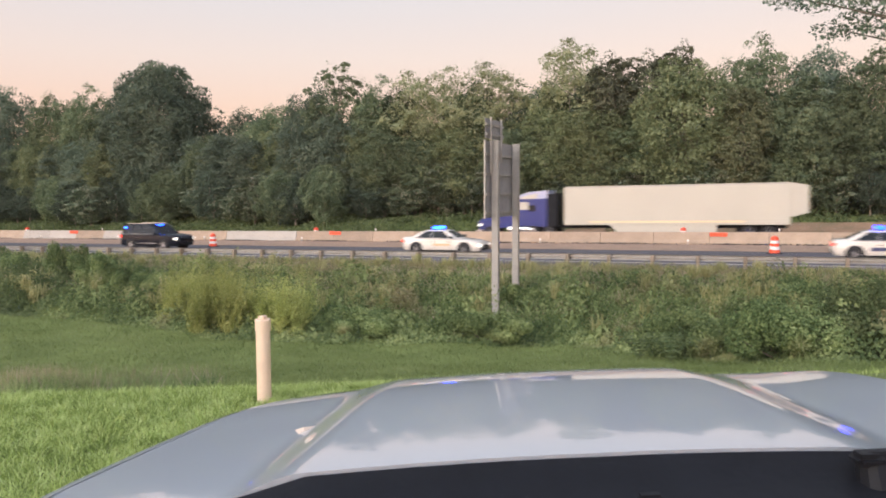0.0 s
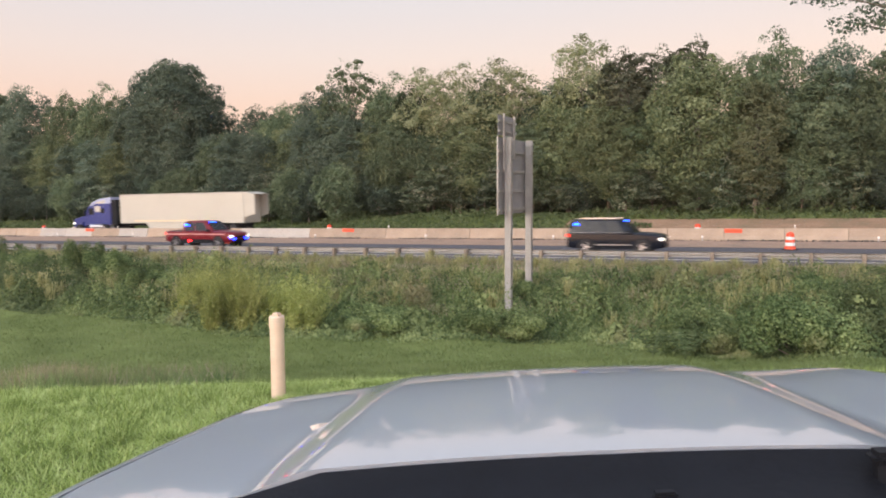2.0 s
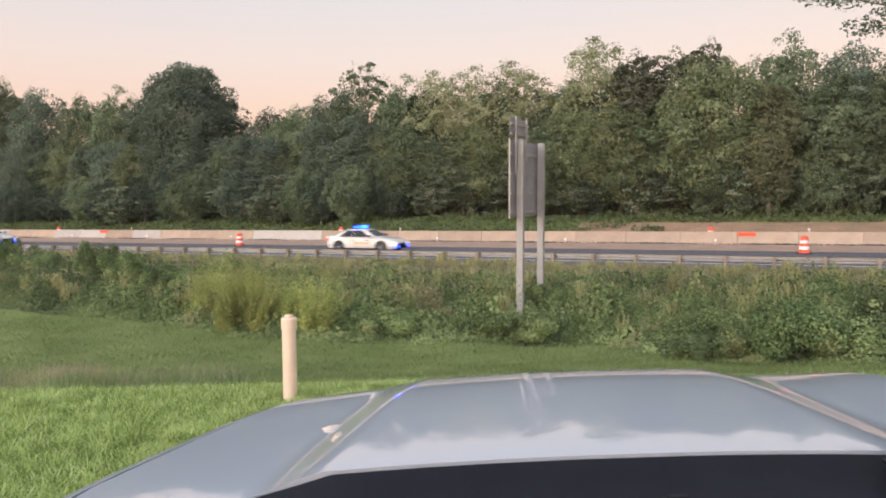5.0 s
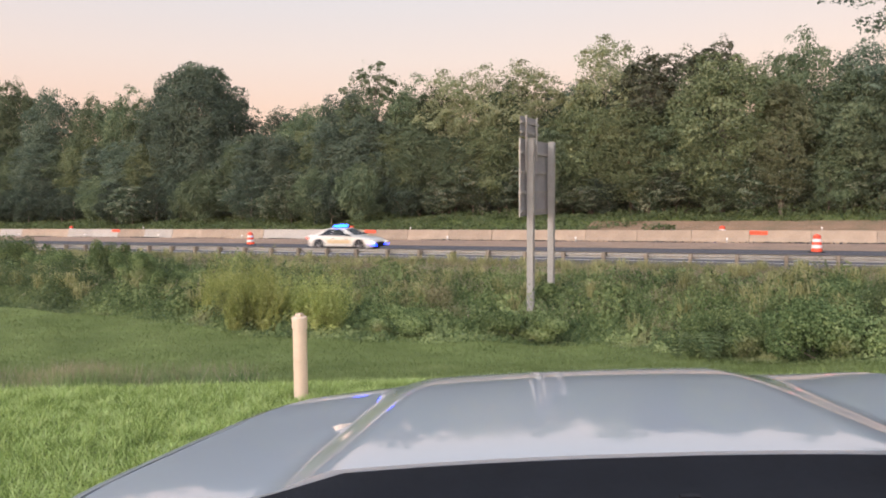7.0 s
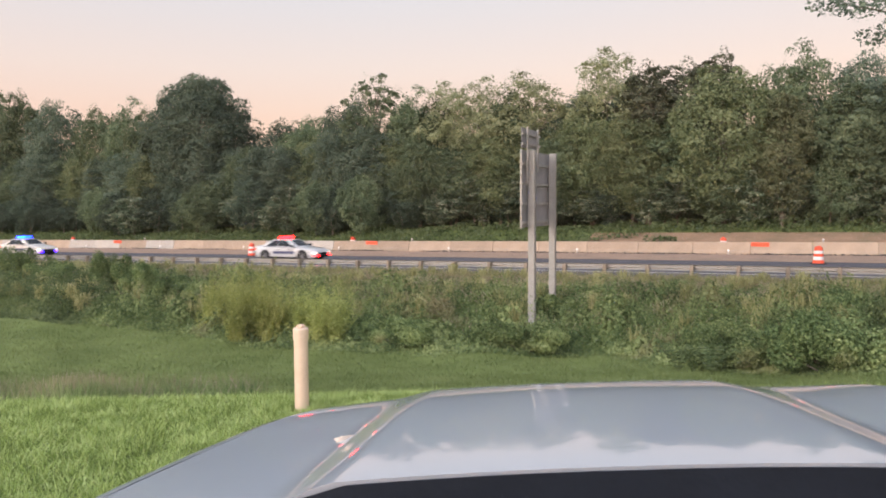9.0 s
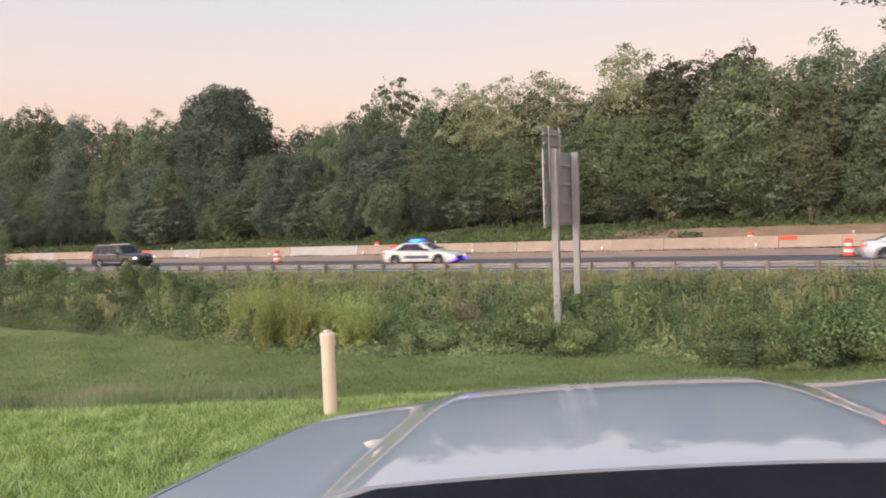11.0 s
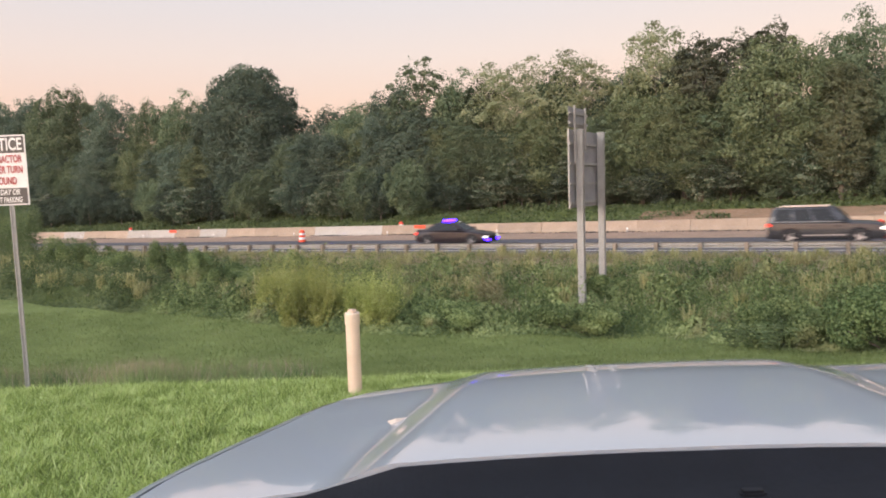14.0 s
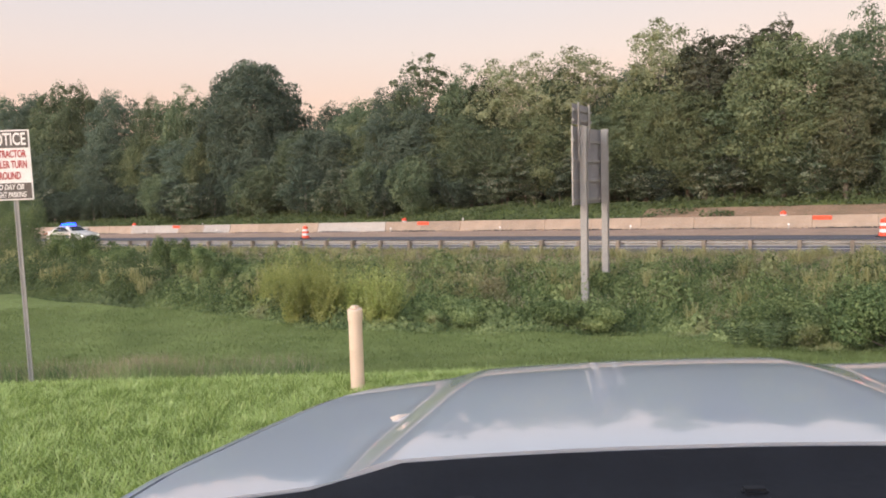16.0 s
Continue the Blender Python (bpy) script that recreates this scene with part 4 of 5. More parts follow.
def own_pickup():
    root = thing("parked_pickup", PARKED, "silver pickup parked on the lawn, seen over its bonnet", "pickup truck")
    mid = 0.30
    eye = EYE[2] - 1.70

    run = np.linspace(0.9, 2.45, 156)
    fall = np.interp(run, [0.9, 1.14, 1.3, 1.5, 1.65, 1.8, 1.9, 2.0, 2.1, 2.2, 2.32, 2.45], [-0.045, -0.05, -0.077, -0.084, -0.086, -0.100, -0.128, -0.148, -0.160, -0.235, -0.5, -1.1])
    crown = np.concatenate([[0], np.cumsum((fall[1:] + fall[:-1]) / 2 * np.diff(run))])
    crown = crown - np.interp(1.15, run, crown) - 0.425

    def top(u, f):
        z = float(np.interp(f, run, crown))
        a = abs(u)
        # the raised centre, wider at its rear, steps down to the wings
        if u < 0:
            a = a - 0.10 * (2.1 - min(f, 2.1))
            z -= (0.035 - 0.012 * float(smooth(1.7, 2.2, f))) * float(smooth(0.375, 0.515, a))
            z -= 0.075 * max(0.0, a - 0.5)
        else:
            z -= 0.024 * float(smooth(0.38, 0.53, a))
            z += 0.010 * float(smooth(0.60, 1.0, a))
            z -= 0.02 * max(0.0, a - 0.5)
        z += 0.007 * (1 - (a / 0.4) ** 2 if a < 0.4 else 0)
        return eye + z

    def edge(f, side=-1):
        near = np.interp(f, [0.9, 1.35, 1.69, 2.03, 2.2, 2.32, 2.40], [0.955, 0.94, 0.870, 0.785, 0.70, 0.57, 0.43])
        return near + (0.07 * smooth(1.7, 2.2, f) if side > 0 else 0)

    fs = np.concatenate([np.linspace(1.14, 2.2, 26), [2.25, 2.29, 2.32, 2.345, 2.37, 2.39, 2.40]])
    us = np.linspace(-1, 1, 201)
    bm = bmesh.new()
    rows = []
    for f in fs:
        bow = 0.05 * (1 - (f - 1.14) / 1.3)
        rows.append([bm.verts.new((mid + u * edge(f, u), f + bow * (0.6 - u * u), top(u * edge(f, u), f))) for u in us])
    for a, b in zip(rows, rows[1:]):
        for i in range(len(us) - 1):
            bm.faces.new((a[i], a[i + 1], b[i + 1], b[i]))
    low = [[bm.verts.new((v.co.x, v.co.y, v.co.z - 0.03)) for v in r] for r in (rows[0], rows[-1])]
    for r, q in ((rows[0], low[0]), (rows[-1], low[1])):
        for i in range(len(us) - 1):
            bm.faces.new((r[i], r[i + 1], q[i + 1], q[i]))
    hood = part("bonnet", bm, SILVER, root, "silver metallic bonnet with a raised centre", smooth=True)
    for s in (-1, 1):
        bm = bmesh.new()
        rings = []
        for f in np.concatenate([np.linspace(0.75, 2.2, 14), [2.28, 2.36, 2.42]]):
            e = float(edge(f, s))
            z = top(s * e, f) - 0.010
            w = 0.035
            rings.append([(mid + s * (e + 0.015), f, z + 0.004), (mid + s * (e + 0.035), f, z + 0.002), (mid + s * (e + w + 0.022), f, z - 0.012), (mid + s * (e + w + 0.042), f, z - 0.045), (mid + s * (e + w + 0.06), f, z - 0.2), (mid + s * (e + w + 0.06), f, 0.45), (mid + s * (e - 0.2), f, 0.45), (mid + s * (e + 0.009), f, z - 0.12)])
        loft(bm, rings)
        part("wing", bm, SILVER, root, smooth=True)
        wheel = part("wheel", tubed((mid + s * 0.70, 1.55, 0.38), (mid + s * 1.0, 1.55, 0.38), 0.38, 0.38, 28), RUBBER, root, "front tyre")
        part("rim", tubed((mid + s * 0.98, 1.55, 0.38), (mid + s * 1.01, 1.55, 0.38), 0.24, 0.22, 20), CHROME, wheel)
    bm = bmesh.new()
    box(bm, mid - 0.55, mid + 0.55, 2.22, 2.38, 0.55, 0.93, 0.03)
    part("grille", bm, BLACK_TRIM, root)
    bm = bmesh.new()
    box(bm, mid - 0.8, mid + 0.8, 2.2, 2.46, 0.35, 0.56, 0.04)
    part("bumper", bm, BLACK_TRIM, root)
    # cowl: black tray under the windscreen with ribs and a wiper
    bm = bmesh.new()
    rings = []
    for u in np.linspace(-0.93, 0.93, 25):
        f0 = 1.135 + 0.05 * (0.6 - (u / 0.95) ** 2)
        z = top(u, 1.15)
        rings.append([(mid + u, f0, z - 0.004), (mid + u, f0 + 0.02, z - 0.05), (mid + u, f0 - 0.50, z - 0.11), (mid + u, f0 - 0.48, z - 0.05), (mid + u, f0 - 0.16, z - 0.045), (mid + u, f0 - 0.03, z - 0.028)])
    loft(bm, rings)
    cowl = part("cowl", bm, BLACK_TRIM, root, "black plastic cowl", smooth=True)
    # the tray's rear ledge, its clips and the vent slats
    bm = bmesh.new()
    rings = []
    for u in np.linspace(-0.60, 0.85, 21):
        f0 = 1.02 + 0.05 * (0.6 - (u / 0.95) ** 2)
        z = top(u, 1.15) - 0.042
        rings.append([(mid + u, f0, z - 0.012), (mid + u, f0 - 0.012, z + 0.004), (mid + u, f0 - 0.034, z + 0.004), (mid + u, f0 - 0.05, z - 0.03)])
    loft(bm, rings)
    part("ledge", bm, RUBBER, cowl, smooth=True)
    for u in (-0.36, 0.05, 0.42):
        f0 = 1.05 + 0.05 * (0.6 - (u / 0.95) ** 2)
        part("clip", boxed(mid + u - 0.018, mid + u + 0.018, f0 - 0.014, f0 + 0.006, top(u, 1.15) - 0.055, top(u, 1.15) - 0.030, 0.004), BLACK_TRIM, cowl)
    for i in range(5):
        f = 0.93 - i * 0.03
        part("vent_slat", tubed((mid - 0.45, f, eye - 0.478), (mid + 0.62, f, eye - 0.478), 0.006, 0.006, 6), RUBBER, cowl)
    bm = bmesh.new()
    tube(bm, (mid + 0.40, 1.10, eye - 0.47), (mid + 0.40, 1.12, eye - 0.418), 0.034, 0.026, 14)
    box(bm, mid + 0.36, mid + 0.60, 1.085, 1.125, eye - 0.432, eye - 0.412, 0.008)
    tube(bm, (mid + 0.55, 1.10, eye - 0.42), (mid + 0.95, 0.98, eye - 0.43), 0.012, 0.008, 8)
    part("wiper_arm", bm, BLACK_TRIM, root)
    bm = bmesh.new()
    tube(bm, (mid - 0.62, 0.965, eye - 0.452), (mid + 0.30, 1.0, eye - 0.447), 0.007, 0.007, 6)
    part("wiper_blade", bm, RUBBER, root)
    # the rest of the body, below the window line
    for s in (-1, 1):
        for f0, f1 in ((-0.35, 0.72), (-1.25, -0.37)):
            part("door", boxed(mid + s * 0.96, mid + s * 1.01, f0, f1, 0.45, 1.12, 0.02), SILVER, root)
        part("bed_side", boxed(mid + s * 0.94, mid + s * 1.01, -3.25, -1.27, 0.55, 1.14, 0.03), SILVER, root)
        wheel = part("wheel", tubed((mid + s * 0.70, -2.1, 0.38), (mid + s * 1.0, -2.1, 0.38), 0.38, 0.38, 28), RUBBER, root, "rear tyre")
        part("rim", tubed((mid + s * 0.98, -2.1, 0.38), (mid + s * 1.03, -2.1, 0.38), 0.24, 0.22, 20), CHROME, wheel)
    part("tailgate", boxed(mid - 0.93, mid + 0.93, -3.30, -3.24, 0.60, 1.14, 0.02), SILVER, root)
    part("bed_floor", boxed(mid - 0.93, mid + 0.93, -3.23, -1.30, 0.62, 0.66), BLACK_TRIM, root)
    part("cab_floor", boxed(mid - 0.95, mid + 0.95, -1.29, 0.70, 0.40, 0.46), BLACK_TRIM, root)
    part("cab_back", boxed(mid - 0.93, mid + 0.93, -1.29, -1.24, 0.47, 1.15), BLACK_TRIM, root)
    # windscreen with its painted haze, its pillars and the roof
    lo_f, hi_f, lo_z, hi_z = 0.98, 0.16, 1.10, 1.86
    bm = bmesh.new()
    rings = []
    for u in np.linspace(-0.84, 0.84, 15):
        bow = 0.10 * (1 - (u / 0.84) ** 2)
        rings.append([(mid + u, lo_f - 0.06 + bow, lo_z), (mid + u * 0.93, hi_f - 0.05 + bow * 0.6, hi_z)])
    loft(bm, rings, closed=False)
    screen = part("windscreen", bm, WINDSCREEN, root, "clear windscreen with a faint haze mixed into its colour", smooth=True)
    screen.visible_shadow = False
    for s in (-1, 1):
        bm = bmesh.new()
        tube(bm, (mid + s * 0.92, lo_f - 0.08, lo_z - 0.02), (mid + s * 0.85, hi_f - 0.05, hi_z), 0.04, 0.035, 8)
        part("pillar", bm, SILVER, root, smooth=True)
        part("pillar", tubed((mid + s * 0.96, -1.25, 1.10), (mid + s * 0.84, -1.15, 1.86), 0.05, 0.045, 8), SILVER, root, smooth=True)
    part("roof", boxed(mid - 0.86, mid + 0.86, -1.2, hi_f - 0.03, 1.86, 1.92, 0.025), SILVER, root)
    # pale scrap on the bonnet's valley
    bm = bmesh.new()
    u, f = -0.553, 1.605
    z = top(u, f) + 0.0025
    c = bm.verts.new((mid + u, f, z + 0.006))
    ring = [bm.verts.new((mid + u + 0.020 * math.cos(a) * k + 0.010 * math.sin(a) * k, f + 0.034 * math.sin(a) * k, z)) for a, k in [(j * 0.785, 0.8 + 0.25 * math.sin(j * 2.1)) for j in range(8)]]
    for i in range(8):
        bm.faces.new((c, ring[i], ring[(i + 1) % 8]))
    ob = part("leaf_scrap", bm, CHIP)
    ob.matrix_basis = PARKED
    tagged(ob, "small pale leaf scrap stuck to the silver bonnet", "leaf")


own_pickup()


# ---- standpipe and signs ----
def standpipe():
    x, y = -3.60, 4.78
    z = float(land(x, y))
    root = thing("standpipe", pose(x, y, z + 0.025, 0.3, 0.1, 0), "cream plastic standpipe with a capped top on the lawn", "pipe")
    part("pipe", tubed((0, 0, -0.2), (0, 0, 0.60), 0.055, 0.055, 28), PVC, root, smooth=True)
    bm = bmesh.new()
    tube(bm, (0, 0, 0.55), (0, 0, 0.635), 0.060, 0.060, 28)
    tube(bm, (0, 0, 0.635), (0, 0, 0.645), 0.060, 0.053, 28)
    part("coupling", bm, PVC, root, smooth=True)
    bm = bmesh.new()
    box(bm, -0.028, 0.028, -0.028, 0.028, 0.645, 0.668, 0.006)
    part("plug", bm, PVC, root)
    nr = np.random.RandomState(3)
    a = nr.uniform(0, 6.28, 160)
    p = np.stack([x + np.cos(a) * 0.10, y + np.sin(a) * 0.10, np.full(160, z - 0.01)], 1) + nr.normal(0, 0.03, (160, 3)) * [1, 1, 0]
    tagged(new("pipe_grass", quad_mesh("pipe_grass", blades(nr, p, 0.06, 0.008, 0.4), BLADE, 3)), "longer grass round the foot of the pipe", "grass", kind="stuff")


standpipe()


def highway_sign():
    """A route sign seen obliquely from behind: two posts, one wide panel with back rails, an exit plate on top."""
    x, y1, y2 = -7.80, 22.0, 24.0
    root = thing("highway_sign", pose(x, 0, 0), "galvanised back of a two-post highway sign on the bank", "road sign")
    for y, low, high in ((y1, -0.9, 4.95), (y2, -0.5, 4.95)):
        bm = bmesh.new()
        box(bm, -0.10, 0.10, y - 0.085, y - 0.070, low, high)
        box(bm, -0.10, 0.10, y + 0.070, y + 0.085, low, high)
        box(bm, -0.012, 0.012, y - 0.070, y + 0.070, low, high)
        part("post", bm, GALV_DULL, root)
    px = -0.165
    panel_ob = part("sign_panel", boxed(px - 0.006, px, 21.45, 24.40, 2.60, 4.93), ALU_BACK, root, "plain aluminium sign back")
    for k in range(1, 4):
        z = 2.60 + 2.33 * k / 4
        part("panel_joint", boxed(px, px + 0.012, 21.45, 24.40, z - 0.008, z + 0.008), GALV_DULL, panel_ob)
    for z in (2.74, 3.32, 3.92, 4.52):
        part("back_rail", boxed(px + 0.001, px + 0.062, 21.47, 24.38, z - 0.04, z + 0.04, 0.006), GALV_DULL, root, "galvanised cross rail")
    # exit plate over the near end, on two light uprights
    part("exit_plate", boxed(px - 0.006, px, 21.5, 23.1, 5.0, 5.60), ALU_BACK, root, "small plate above the main panel")
    for z in (5.12, 5.42):
        part("plate_rail", boxed(px + 0.001, px + 0.05, 21.5, 23.1, z - 0.035, z + 0.035, 0.005), GALV_DULL, root)
    for y, low in ((21.80, 3.95), (22.75, 4.3)):
        part("upright", boxed(px + 0.064, px + 0.11, y - 0.035, y + 0.035, low, 5.64, 0.006), GALV, root, "bright steel upright")
    part("edge_trim", boxed(px - 0.012, px + 0.03, 21.43, 21.45, 2.58, 4.95), GALV, root)


highway_sign()


def writing(text, size, x, z, material, parent, slant=0.0, squeeze=1.0):
    cu = bpy.data.curves.new("lettering", "FONT")
    cu.body, cu.size, cu.align_x, cu.align_y, cu.shear, cu.extrude = text, size, "CENTER", "CENTER", slant, 0.001
    cu.offset = size * 0.02
    cu.materials.append(material)
    ob = new("lettering", cu)
    ob.parent = parent
    ob.matrix_basis = pose(x, -0.012, z, 90, 0, 0) @ Matrix.Diagonal((squeeze, 1, 1, 1))
    return ob


def notice_sign():
    # local: x along the board, -y its face
    x, y = -11.10, 6.60
    z = float(land(x, y))
    root = thing("notice_sign", pose(x, y, z, 0, -0.6, 30), "white notice board with dark bands on a steel post", "sign")
    top, low, w = 4.28 - z, 3.25 - z, 0.70
    bm = bmesh.new()
    for s in (-1, 1):
        box(bm, s * 0.026 - 0.009, s * 0.026 + 0.009, 0.012, 0.03, -0.3, top - 0.05)
    box(bm, -0.018, 0.018, 0.026, 0.05, -0.3, top - 0.05)
    part("post", bm, GALV_DULL, root, "grey steel channel post")
    x0 = -0.07
    part("board", boxed(x0 - w / 2, x0 + w / 2, -0.004, 0.010, low, top, 0.003), SIGN_WHITE, root)
    h = top - low
    part("band", boxed(x0 - w / 2 + 0.02, x0 + w / 2 - 0.02, -0.008, -0.0045, low + h * 0.745, top - 0.02), SIGN_DARK, root)
    part("band", boxed(x0 - w / 2 + 0.02, x0 + w / 2 - 0.02, -0.008, -0.0045, low + 0.02, low + h * 0.245), SIGN_DARK, root)
    writing("NOTICE", 0.25, x0, low + h * 0.86, SIGN_WHITE, root, squeeze=0.66)
    for t, k in (("NO TRACTOR", 0.655), ("TRAILER TURN", 0.505), ("AROUND", 0.345)):
        writing(t, 0.150, x0, low + h * k, SIGN_RED, root, squeeze=0.585)
    writing("NO DAY OR", 0.112, x0, low + h * 0.185, SIGN_WHITE, root, 0.25, 0.70)
    writing("NIGHT PARKING", 0.112, x0, low + h * 0.075, SIGN_WHITE, root, 0.25, 0.58)


notice_sign()


# ---- road works: drums, markers, panels ----
def drum(x, y):
    root = thing("traffic_drum", pose(x, y, GRADE * x), "orange and white striped plastic traffic drum", "traffic drum", "drums along the closed lane")
    part("base", tubed((0, 0, 0), (0, 0, 0.06), 0.42, 0.40, 20), RUBBER, root, "black rubber base")
    zs = [0.06, 0.24, 0.42, 0.58, 0.74, 0.90]
    for i in range(5):
        r = 0.29 - i * 0.02
        part("band", tubed((0, 0, zs[i]), (0, 0, zs[i + 1]), r, r - 0.012, 20), ORANGE if i % 2 == 0 else WHITE_BAND, root)
    bm = tubed((0, 0, 0.90), (0, 0, 0.95), 0.19, 0.16, 20)
    tube(bm, (-0.08, 0, 0.98), (0.08, 0, 0.98), 0.02, 0.02, 8)
    tube(bm, (0, 0, 0.95), (0, 0, 1.0), 0.05, 0.03, 8)
    part("lid", bm, ORANGE, root)
    return root


first = drum(0.12, 45.5)
for x, y in ((-38.7, 45.5), (-77.5, 45.5), (39.0, 45.5)):
    copy_thing(first, pose(x, y, GRADE * x))
for x in (-73.5, -37.0, -5.9, 30):
    copy_thing(first, pose(x, 57.0, GRADE * x, 0, 0, 30))


def marker(x, z0, y, label, h):
    root = thing("barrier_marker", pose(x, y, GRADE * x + z0), label, "marker", "markers along the barrier")
    part("stem", boxed(-0.04, 0.04, -0.03, 0.03, 0, h * 0.6), GALV, root)
    part("reflector", boxed(-0.06, 0.06, -0.036, 0.036, h * 0.6, h, 0.01), WHITE_BAND, root)


for i in range(-7, 3):
    marker(-5.2 + 10.25 * i, 0.0, 53.2, "small white roadside marker at the foot of the barrier", 0.34)
for x in (-59.1, -29.3, 0.4, -88.9):
    marker(x, 0.80, 53.82, "small white marker post on top of the barrier", 0.22)
for x in (-33.0, -3.3, -62.7):
    root = thing("orange_plate", pose(x, 53.66, GRADE * x + 0.62), "orange warning plate fixed on the barrier", "warning plate", "plates on the barrier")
    part("plate", boxed(-0.55, 0.55, -0.03, 0.0, -0.10, 0.16, 0.01), ORANGE, root)
    part("bracket", boxed(-0.03, 0.03, 0.0, 0.06, -0.06, 0.10), GALV, root)


# ---- vehicles; local x points forward, z = 0 at the road ----
WHEELS = []


def wheel_on(root, x, y, r, width, rim_mat=ALLOY):
    s = 1 if y > 0 else -1
    hub = part("wheel", tubed((0, -width / 2 * s, 0), (0, width / 2 * s, 0), r, r, 24), RUBBER, root)
    hub.matrix_basis = pose(x, y, r)
    part("rim", tubed((0, width / 2 * s, 0), (0, (width / 2 + 0.006) * s, 0), r * 0.68, r * 0.66, 20), BLACK_TRIM, hub)
    star = []
    for k in range(20):
        a = (k // 4) * 2 * math.pi / 5 + (-0.13, 0.13, 0.40, 0.86)[k % 4]
        q = r * (0.63 if k % 4 < 2 else 0.26)
        star.append((math.cos(a) * q, math.sin(a) * q))
    part("spokes", prism(bmesh.new(), star, (width / 2 + 0.004) * s, (width / 2 + 0.016) * s), rim_mat, hub)
    WHEELS.append((hub, x, y, r))
    return hub


SHAPES = {
    # stations: x, half width, low z, shoulder z, top z; cabin: bottom rear/front x, top rear/front x, z0, z1, half widths
    "sedan": dict(stations=[(-2.52, 0.74, 0.42, 0.82, 0.90), (-2.42, 0.88, 0.30, 0.92, 1.06), (-1.9, 0.95, 0.24, 0.93, 1.07), (-1.0, 0.955, 0.22, 0.92, 1.02), (0.0, 0.955, 0.22, 0.90, 0.99), (0.8, 0.955, 0.22, 0.88, 0.99), (1.5, 0.95, 0.22, 0.84, 0.94), (2.2, 0.92, 0.24, 0.74, 0.84), (2.45, 0.82, 0.28, 0.66, 0.74), (2.53, 0.70, 0.34, 0.58, 0.62)],
                  cabin=(-2.10, 1.12, -1.10, 0.22, 0.97, 1.465, 0.88, 0.64), windows=[(0.13, 0.475), (0.49, 0.90)], wheels=(-1.55, 1.53), r=0.36, bar=(-0.35, 1.475)),
    "suv": dict(stations=[(-2.58, 0.86, 0.42, 1.02, 1.14), (-2.5, 0.97, 0.34, 1.10, 1.20), (-1.5, 1.01, 0.30, 1.10, 1.19), (0.0, 1.01, 0.30, 1.09, 1.18), (1.0, 1.01, 0.30, 1.07, 1.17), (1.6, 1.0, 0.30, 1.04, 1.15), (2.3, 0.97, 0.32, 0.98, 1.09), (2.52, 0.90, 0.36, 0.90, 1.00), (2.6, 0.80, 0.42, 0.80, 0.86)],
                cabin=(-2.52, 1.15, -2.30, 0.42, 1.13, 1.88, 0.95, 0.76), windows=[(0.05, 0.30), (0.33, 0.58), (0.61, 0.90)], wheels=(-1.50, 1.50), r=0.40, bar=None),
    "pickup": dict(stations=[(-2.90, 0.92, 0.55, 1.08, 1.20), (-2.84, 0.98, 0.48, 1.14, 1.22), (-1.5, 1.0, 0.42, 1.14, 1.22), (0.0, 1.0, 0.40, 1.13, 1.21), (1.2, 1.0, 0.40, 1.12, 1.22), (2.0, 1.0, 0.42, 1.08, 1.20), (2.7, 0.97, 0.44, 1.02, 1.13), (2.88, 0.90, 0.48, 0.92, 1.02), (2.94, 0.80, 0.5, 0.82, 0.9)],
                   cabin=(-1.45, 1.42, -1.22, 0.62, 1.16, 1.90, 0.94, 0.74), windows=[(0.07, 0.44), (0.48, 0.90)], wheels=(-1.90, 1.85), r=0.41, bar=None),
}


